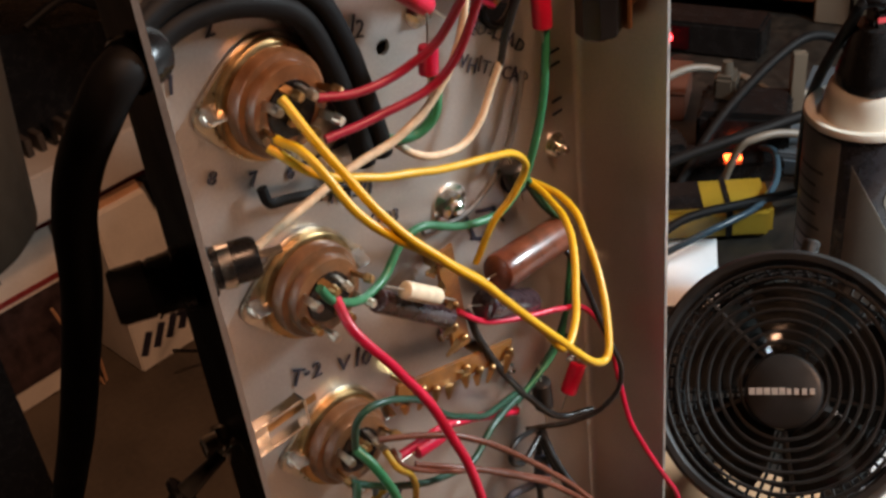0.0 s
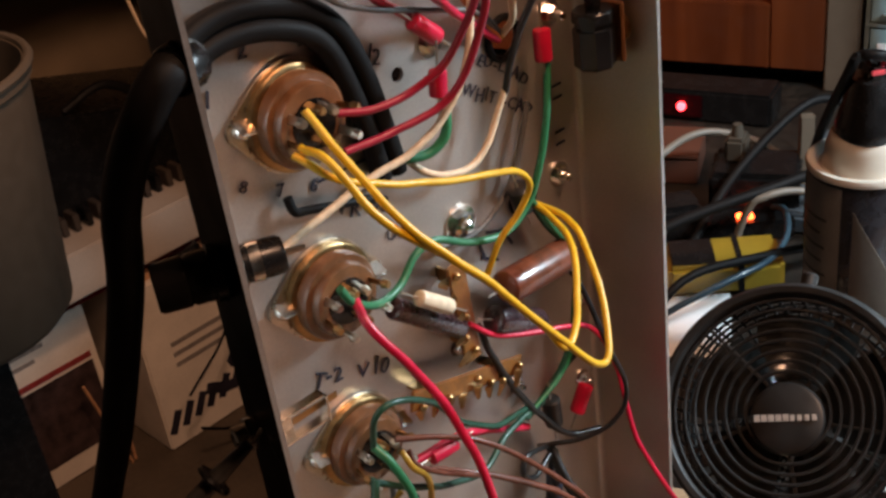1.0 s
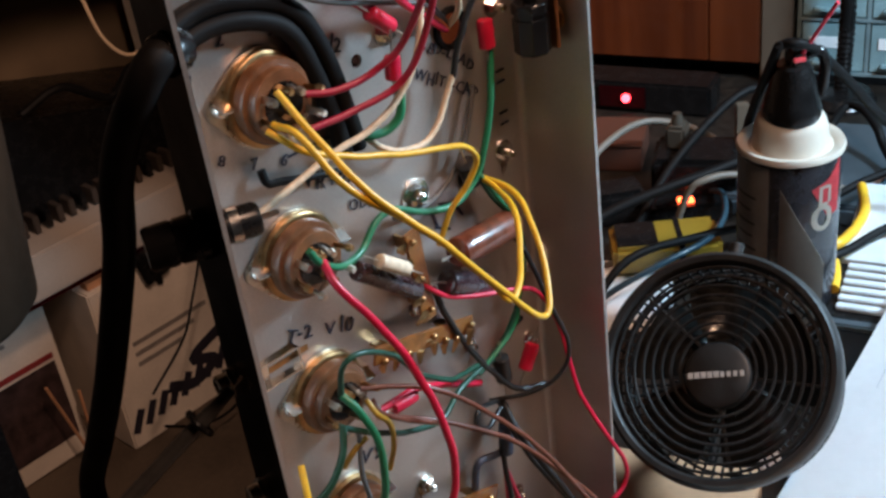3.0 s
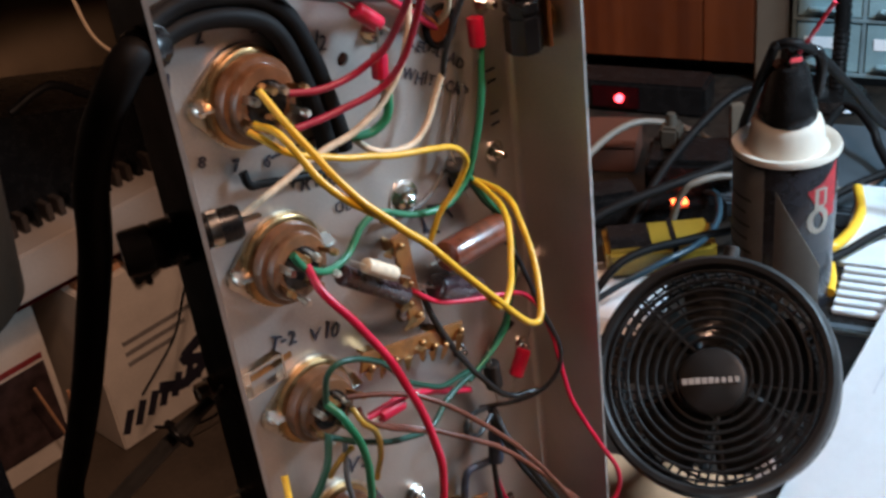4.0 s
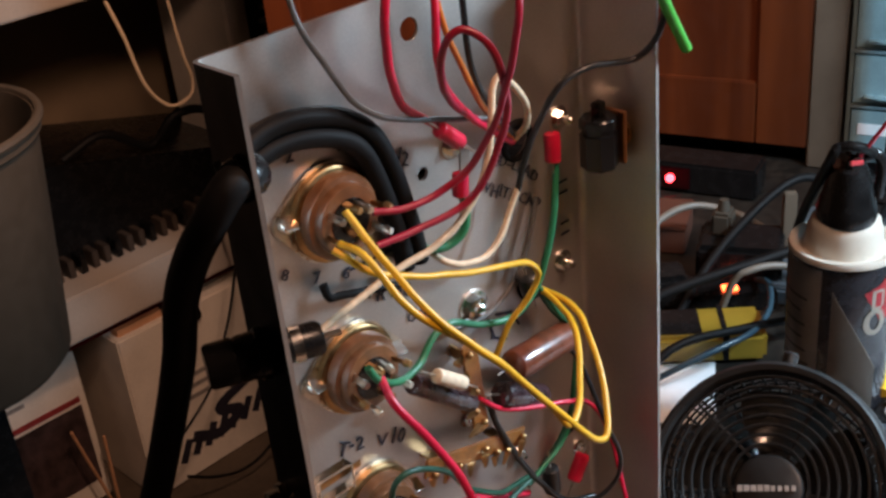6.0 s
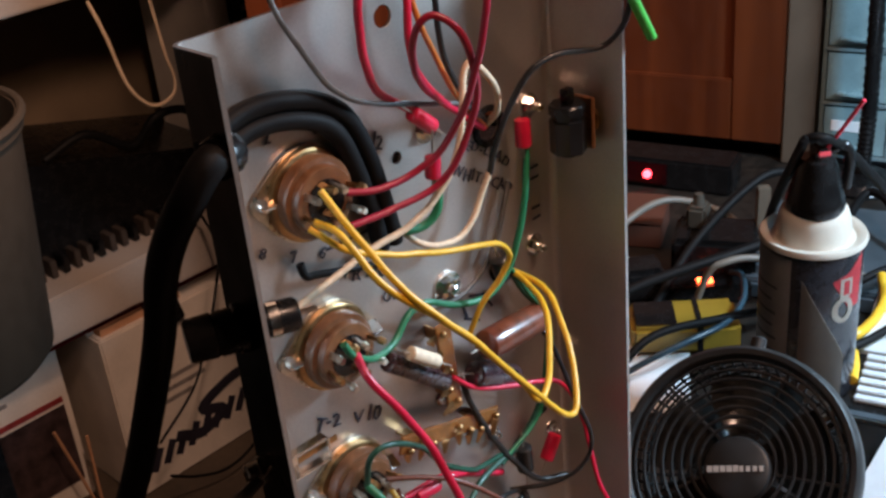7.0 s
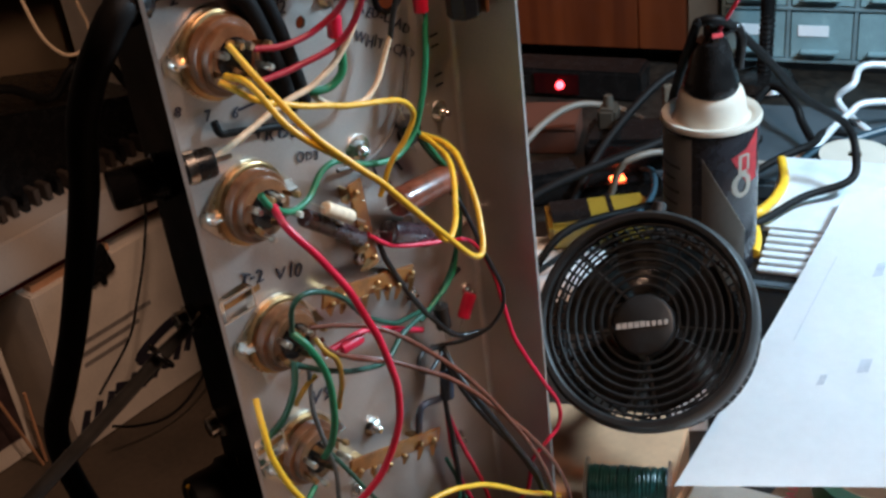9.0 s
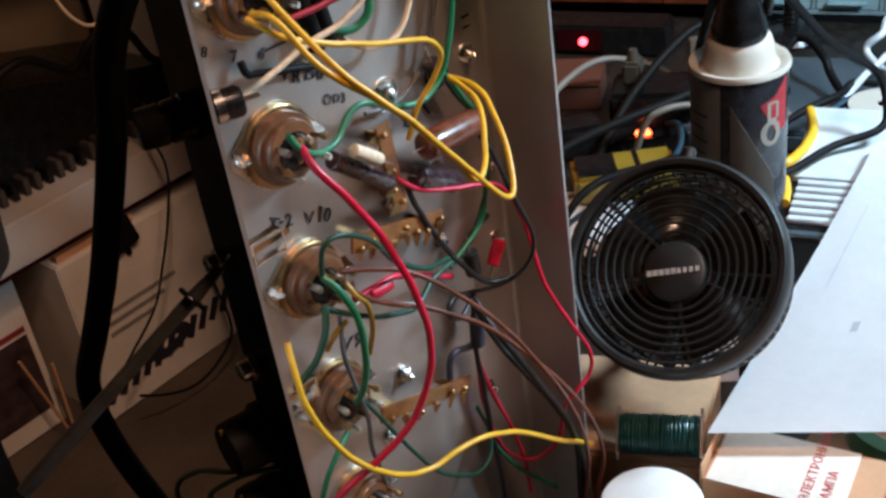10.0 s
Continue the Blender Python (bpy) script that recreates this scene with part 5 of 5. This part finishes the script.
def small_bench_things():
    ob = finish("white_sheet", box(-0.045, 0.060, -0.035, 0.052, 0.0002, 0.0012), "paper", bevel=0.0003, m=Matrix.Translation((0.440, 0.165, 0.0)) @ Matrix.Rotation(radians(35), 4, "Z"))
    tagged(ob, "white sheet of paper lying behind the fan", "paper")
    # white card standing by the fan
    ob = finish("white_card", box(-0.012, 0.012, -0.0008, 0.0008, 0.0, 0.050), "paper", bevel=0.0002, m=Matrix.Translation((0.318, -0.026, 0.0)) @ Matrix.Rotation(radians(-55), 4, "Z") @ Matrix.Rotation(radians(-14), 4, "X"))
    tagged(ob, "folded white card propped beside the fan", "card")
    # wire reel with clear cheeks
    a, b = Vector((0.178, -0.040, 0.0655)), Vector((0.201, -0.082, 0.0655))
    m = Matrix.Translation(a) @ (b - a).to_track_quat("Z", "Y").to_matrix().to_4x4()
    e = thing("wire_reel", "clear plastic reel wound with dark green wire", "reel", m=m)
    L = (b - a).length
    for z in (0.0, L - 0.0016):
        part("cheek", lathe([(0.004, z), (0.0155, z), (0.0155, z + 0.0016), (0.004, z + 0.0016)], 36), "clearplastic", e, "clear round cheek")
    part("core", lathe([(0.004, 0.0016), (0.006, 0.0016), (0.006, L - 0.0016), (0.004, L - 0.0016)], 24), "clearplastic", e)
    for k in range(22):
        part("winding", ring_bm(0.0105 + 0.0006 * random.random(), 0.0011, 28, 6), "greenspool", e, m=Matrix.Translation((0.0004 * random.uniform(-1, 1), 0, 0.0030 + (L - 0.006) * k / 21)) @ Matrix.Rotation(random.uniform(-0.06, 0.06), 4, "X"))
    # white round lid
    e = thing("plastic_tub", "white round plastic tub seen from above", "tub", m=Matrix.Translation((0.146, -0.083, 0.0)))
    part("lid", lathe([(0, 0.062), (0.0255, 0.062), (0.0275, 0.0605), (0.0280, 0.056), (0.0270, 0.056)], 48), "white", e, "smooth white lid")
    part("body", lathe([(0, 0.0), (0.0235, 0.0), (0.0262, 0.004), (0.0266, 0.0565), (0, 0.0565)], 48), "white", e)
    # tube carton with red print
    e = thing("tube_carton", "small white and tan tube carton with red print", "carton", m=Matrix.Translation((0.2123, -0.140, 0.0)) @ Matrix.Rotation(radians(-78), 4, "Z"))
    part("body", box(-0.052, 0.090, -0.024, 0.024, 0.0, 0.058), "card", e, "tan cardboard sleeve", bevel=0.0006)
    part("label_panel", box(-0.050, 0.022, -0.0236, 0.0236, 0.0582, 0.0590), "cartonwhite", e, "white printed panel", smooth=False)
    part("end_flap", box(-0.0535, -0.0525, -0.023, 0.023, 0.030, 0.066), "card", e, "open end flap", smooth=False, bevel=0.0002, m=Matrix.Translation((-0.0, 0, 0)))
    r90 = Matrix.Rotation(radians(90), 4, "Z")
    writing("ЭЛЕКТРОННАЯ", Matrix.Translation((0.004, -0.0225, 0.0592)) @ r90, 0.0072, "redink", e, "red printed lettering")
    writing("ЛАМПА", Matrix.Translation((0.014, -0.0225, 0.0592)) @ r90, 0.0072, "redink", e, "red printed lettering")
    part("emblem", lathe([(0, 0.0582), (0.009, 0.0582), (0.009, 0.0590), (0, 0.0590)], 3), "redink", e, "red triangular emblem", smooth=False, m=Matrix.Translation((0.044, 0.002, 0.0)))
    # green tape ring
    e = thing("tape_roll", "green roll of tape lying on the bench", "tape roll", m=Matrix.Translation((0.325, -0.150, 0.0)))
    part("tape", lathe([(0.026, 0.0), (0.036, 0.0), (0.036, 0.020), (0.026, 0.020), (0.026, 0.0)], 48), "tapegreen", e)
    part("core", lathe([(0.0245, 0.0005), (0.0258, 0.0005), (0.0258, 0.0195), (0.0245, 0.0195), (0.0245, 0.0005)], 48), "card", e, "cardboard core")
    # bright green stick crossing above the chassis
    ob = finish("green_wire_end", tube_bm([(0.085, -0.050, 0.500), (0.110, -0.050, 0.475), (0.132, -0.047, 0.446), (0.148, -0.045, 0.4225), (0.161, -0.045, 0.402)], 0.0021, 10), "brightgreen")
    tagged(ob, "stiff bright green wire end above the chassis rim", "wire", "hook-up wires")


M["tapegreen"] = mat("green_tape", (0.02, 0.10, 0.04), 0.3, 0, 0.1, 60, 0.05)
small_bench_things()


# ---- shelves across the room ----
SH = Matrix.Translation((0.385, 1.65, -0.605)) @ Matrix.Rotation(radians(2), 4, "Z") @ Matrix.Scale(1.3, 4)


def shelf_unit():
    e = thing("shelf_unit", "white painted storage shelves along the wall", "shelves", m=SH)
    for z, t in ((0.0, 0.075), (0.49, 0.06)):
        part("shelf", box(-0.9, 1.5, 0.0, 0.42, z, z + t), "shelfwhite", e, smooth=False, bevel=0.003)
    for x in (-0.88, 1.46):
        part("upright", box(x, x + 0.04, 0.02, 0.40, -0.342, 1.2), "shelfwhite", e, smooth=False, bevel=0.002)
    part("back", box(-0.9, 1.5, 0.421, 0.435, -0.342, 1.2), "backboard", e, "brown back board", smooth=False)
    part("trim", box(-0.9, 1.5, -0.002, 0.0, -0.004, 0.001), "darkred_lens", e, "dark red lower edge", smooth=False)


M["backboard"] = mat("brown_backboard", (0.20, 0.14, 0.085), 0.6, 0, 0.15, 6, 0.15)
shelf_unit()


def black_stereo():
    e = thing("black_keyboard_unit", "black finned electronic unit on the shelf", "equipment", m=SH @ Matrix.Translation((0.17, 0.05, 0.0755)))
    case = box(-0.05, 0.42, 0.03, 0.30, 0.0, 0.19)
    for v in case.verts:
        if v.co.z > 0.1 and v.co.x > 0.1:
            v.co.z = 0.07
    part("case", case, "blackplastic", e, bevel=0.004)
    for k in range(22):
        part("fin", box(-0.045 + k * 0.021, -0.035 + k * 0.021, 0.0, 0.0298, 0.002, 0.030), "finbrown" if k % 3 else "blackplastic", e, smooth=False, bevel=0.001)
    part("cable_tangle", tube_bm([(0.05, 0.04, 0.17), (0.12, 0.03, 0.19), (0.20, 0.04, 0.14), (0.24, 0.02, 0.18), (0.30, 0.02, 0.17), (0.33, 0.01, 0.11), (0.38, 0.02, 0.09)], 0.007, 10), "rubber", e, "tangled black cable")


black_stereo()


def carton(x0, x1, y0, y1, z0, z1, label):
    e = thing("carton", label, "carton", "cartons under the shelf", SH @ Matrix.Translation(((x0 + x1) / 2, y0, z0)))
    w, d, h = (x1 - x0) / 2, y1 - y0, z1 - z0
    part("body", box(-w, w, 0.0, d, 0.0, h), "cartonwhite", e, smooth=False, bevel=0.003)
    return e, w, h


def cartons():
    e, w, h = carton(-0.12, 0.150, 0.08, 0.36, -0.342, -0.02, "white carton with a dark photograph printed on it")
    part("picture", box(-w + 0.06, w - 0.012, -0.0012, -0.0002, 0.04, 0.19), "photo", e, "dark printed photograph", smooth=False)
    part("stripe", box(-w + 0.06, w - 0.012, -0.0012, -0.0002, 0.196, 0.206), "maroonprint", e, "dark red stripe", smooth=False)
    for k in range(3):
        part("print_line", box(-w + 0.03, w - 0.06 - 0.02 * k, -0.0012, -0.0002, 0.275 - k * 0.020, 0.282 - k * 0.020), "greyprint", e, "illegible print line", smooth=False)
    e, w, h = carton(0.187, 0.72, 0.0, 0.32, -0.342, -0.03, "large white carton with black logo strokes")
    for k in range(3):
        part("print_line", box(-w + 0.05, -w + 0.20 - 0.03 * k, -0.0012, -0.0002, 0.185 - k * 0.020, 0.193 - k * 0.020), "greyprint", e, "illegible print line", smooth=False)
    for k in range(12):
        x = -w + 0.02 + k * 0.026
        part("logo_bar", box(-0.007, 0.007, -0.0012, -0.0002, -0.022, 0.022), "ink", e, "black logo stroke", smooth=False, m=Matrix.Translation((x, 0, 0.050 + 0.003 * k)) @ Matrix.Rotation(radians(28), 4, "Y"))
    part("logo_swoosh", tube_bm([(-w + 0.09, -0.002, 0.075), (-w + 0.14, -0.002, 0.055), (-w + 0.19, -0.002, 0.075), (-w + 0.15, -0.002, 0.10), (-w + 0.21, -0.002, 0.125), (-w + 0.26, -0.002, 0.13)], 0.011, 8), "ink", e, "black curved logo stroke", m=Matrix.Diagonal((1, 0.12, 1, 1)))
    part("rim_lid", box(-w + 0.01, -w + 0.16, 0.01, 0.20, 0.3122, 0.325), "card", e, "brown flap under the shelf", smooth=False)


M["greyprint"] = mat("grey_print", (0.25, 0.22, 0.20), 0.6, 0, 0.2, 100, 0)
cartons()


def bin_():
    e = thing("plastic_tub", "large milky translucent plastic tub", "tub", m=Matrix.Translation((0.185, 1.10, -0.242)))
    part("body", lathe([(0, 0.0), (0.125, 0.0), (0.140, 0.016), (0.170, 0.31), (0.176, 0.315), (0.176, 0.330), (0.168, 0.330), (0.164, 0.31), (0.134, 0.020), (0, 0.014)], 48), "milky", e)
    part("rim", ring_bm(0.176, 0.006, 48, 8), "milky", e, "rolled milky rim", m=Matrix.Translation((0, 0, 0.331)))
    s = thing("pedestal", "dark slim stand under the plastic tub", "stand", m=Matrix.Translation((0.165, 1.10, -1.05)))
    part("column", box(-0.05, 0.04, -0.05, 0.05, 0.0, 0.79), "blackplastic", s, smooth=False, bevel=0.003)
    part("top", box(-0.08, 0.05, -0.08, 0.08, 0.7905, 0.8075), "blackplastic", s, smooth=False, bevel=0.003)


bin_()


def at_shelf(*pts):
    return [tuple(SH @ Vector((x - 0.25, y - 1.2, z + 0.34))) for x, y, z in pts]


# things standing on the shelf
def shelf_goods():
    m = SH @ Matrix.Translation((0.0, 0.03, 0.0755))
    e = thing("binder", "beige upright binder standing on the black unit", "binder", "things on the shelf", m @ Matrix.Translation((0.569, 0.05, 0.0705)))
    part("cover", box(-0.022, 0.022, 0.0, 0.20, 0.0, 0.28), "cartonwhite", e, "beige spine and covers", smooth=False, bevel=0.003)
    part("leaves", box(-0.018, 0.018, 0.2005, 0.204, 0.004, 0.275), "paper", e, "paper edges", smooth=False)
    e = thing("dark_box", "black printed box with illegible pale lines", "box", "things on the shelf", m @ Matrix.Translation((0.640, 0.05, 0.0)))
    part("body", box(-0.044, 0.044, 0.0, 0.15, 0.0, 0.39), "blackplastic", e, smooth=False, bevel=0.002)
    for k in range(15):
        part("print_line", box(-0.028 + 0.008 * random.random(), 0.020 + 0.014 * random.random(), -0.0012, -0.0002, 0.020 + 0.023 * k, 0.029 + 0.023 * k), "greyprint", e, "illegible pale print line", smooth=False)
    e = thing("tan_box", "tan cardboard box on the shelf", "box", "things on the shelf", m @ Matrix.Translation((0.766, 0.05, 0.0)))
    part("body", box(-0.066, 0.066, 0.0, 0.16, 0.0, 0.37), "card", e, smooth=False, bevel=0.002)
    part("flap", box(-0.060, 0.060, 0.002, 0.155, 0.3703, 0.373), "card", e, "closed flap", smooth=False)


shelf_goods()
# yellow band curled round the back of the louvred unit
ob = finish("yellow_strap", tube_bm([(0.449, -0.004, 0.0665), (0.470, 0.006, 0.0685), (0.491, 0.020, 0.0680), (0.500, 0.018, 0.0710), (0.522, 0.019, 0.0690), (0.556, 0.026, 0.0685), (0.590, 0.045, 0.0685)], 0.0040, 10, wobble=0.001), "yellow")
tagged(ob, "curled bright yellow strap lying on the louvred unit", "strap")

# pale string hanging from the upper shelf
ob = finish("string", tube_bm(at_shelf((0.53, 1.16, 0.152), (0.540, 1.15, 0.10), (0.555, 1.15, 0.028), (0.578, 1.15, -0.010), (0.602, 1.15, -0.021), (0.628, 1.15, -0.012), (0.634, 1.15, 0.015), (0.627, 1.15, 0.050), (0.624, 1.16, 0.152)), 0.0035, 8), "cream")
tagged(ob, "pale cord looped down from the upper shelf", "cord")
ob = finish("cable", tube_bm(at_shelf((0.64, 1.19, -0.200), (0.629, 1.12, -0.257), (0.600, 1.11, -0.339), (0.560, 1.11, -0.42), (0.526, 1.11, -0.474), (0.450, 1.11, -0.532)), 0.003, 8), "rubber")
tagged(ob, "thin black cable hanging before the cartons", "cable", "floor cables")
ob = finish("cable", tube_bm(at_shelf((0.70, 1.19, -0.55), (0.664, 1.12, -0.605), (0.61, 1.11, -0.64), (0.554, 1.11, -0.650), (0.50, 1.11, -0.63), (0.455, 1.11, -0.60)), 0.0035, 8), "rubber")
tagged(ob, "black cable looping over the carton logo", "cable", "floor cables")


def floor_clutter():
    for a, b, lab in (((0.503, 1.700, -0.815), (0.552, 1.700, -1.048), "thin pale wooden stick leaning before the cartons"), ((0.568, 1.705, -0.865), (0.562, 1.705, -1.048), "short pale wooden stick standing before the cartons")):
        o = finish("stick", tube_bm((a, b), 0.0036, 10, 3, wobble=0.0006), "card")
        tagged(o, lab, "stick", "sticks by the cartons")
    e = thing("plug_adapter", "black plug adapter hanging under the white shelf", "adapter", m=Matrix.Translation((0.790, 1.662, -0.680)) @ Matrix.Rotation(radians(-12), 4, "Y"))
    part("body", box(-0.034, 0.034, -0.018, 0.020, 0.0, 0.072), "blackplastic", e, bevel=0.004)
    part("collar", lathe([(0, 0.0), (0.010, 0.0), (0.007, -0.022), (0, -0.024)], 16), "blackplastic", e, "tapered cable collar")
    e = thing("small_carton", "small white carton with red and orange print", "carton", "cartons under the shelf", Matrix.Translation((0.668, 1.700, -0.6450)))
    part("body", box(-0.046, 0.046, 0.0, 0.070, 0.0, 0.038), "cartonwhite", e, smooth=False, bevel=0.002)
    part("stripe", box(-0.044, 0.044, -0.0012, -0.0002, 0.024, 0.036), "maroonprint", e, "dark red printed stripe", smooth=False)
    part("stripe", box(-0.044, 0.006, -0.0012, -0.0002, 0.008, 0.020), "orangeprint", e, "orange printed stripe", smooth=False)


M["orangeprint"] = mat("orange_print", (0.42, 0.12, 0.03), 0.5, 0, 0.3, 40, 0)
floor_clutter()


def brown_carton():
    """A low brown box in front of the power strip."""
    e = thing("brown_box", "low red-brown cardboard box before the power strip", "box", m=Matrix.Translation((0.640, 0.330, 0.0)) @ Matrix.Rotation(radians(-62), 4, "Z"))
    part("body", box(-0.060, 0.034, -0.030, 0.032, 0.0, 0.026), "brownbox", e, smooth=False, bevel=0.0015)
    part("lid", box(-0.061, 0.035, -0.031, 0.033, 0.0262, 0.0300), "brownbox", e, "fitted lid", smooth=False, bevel=0.001)


M["brownbox"] = mat("red_brown_card", (0.075, 0.019, 0.007), 0.75, 0, 0.15, 25, 0.15, 250)
brown_carton()
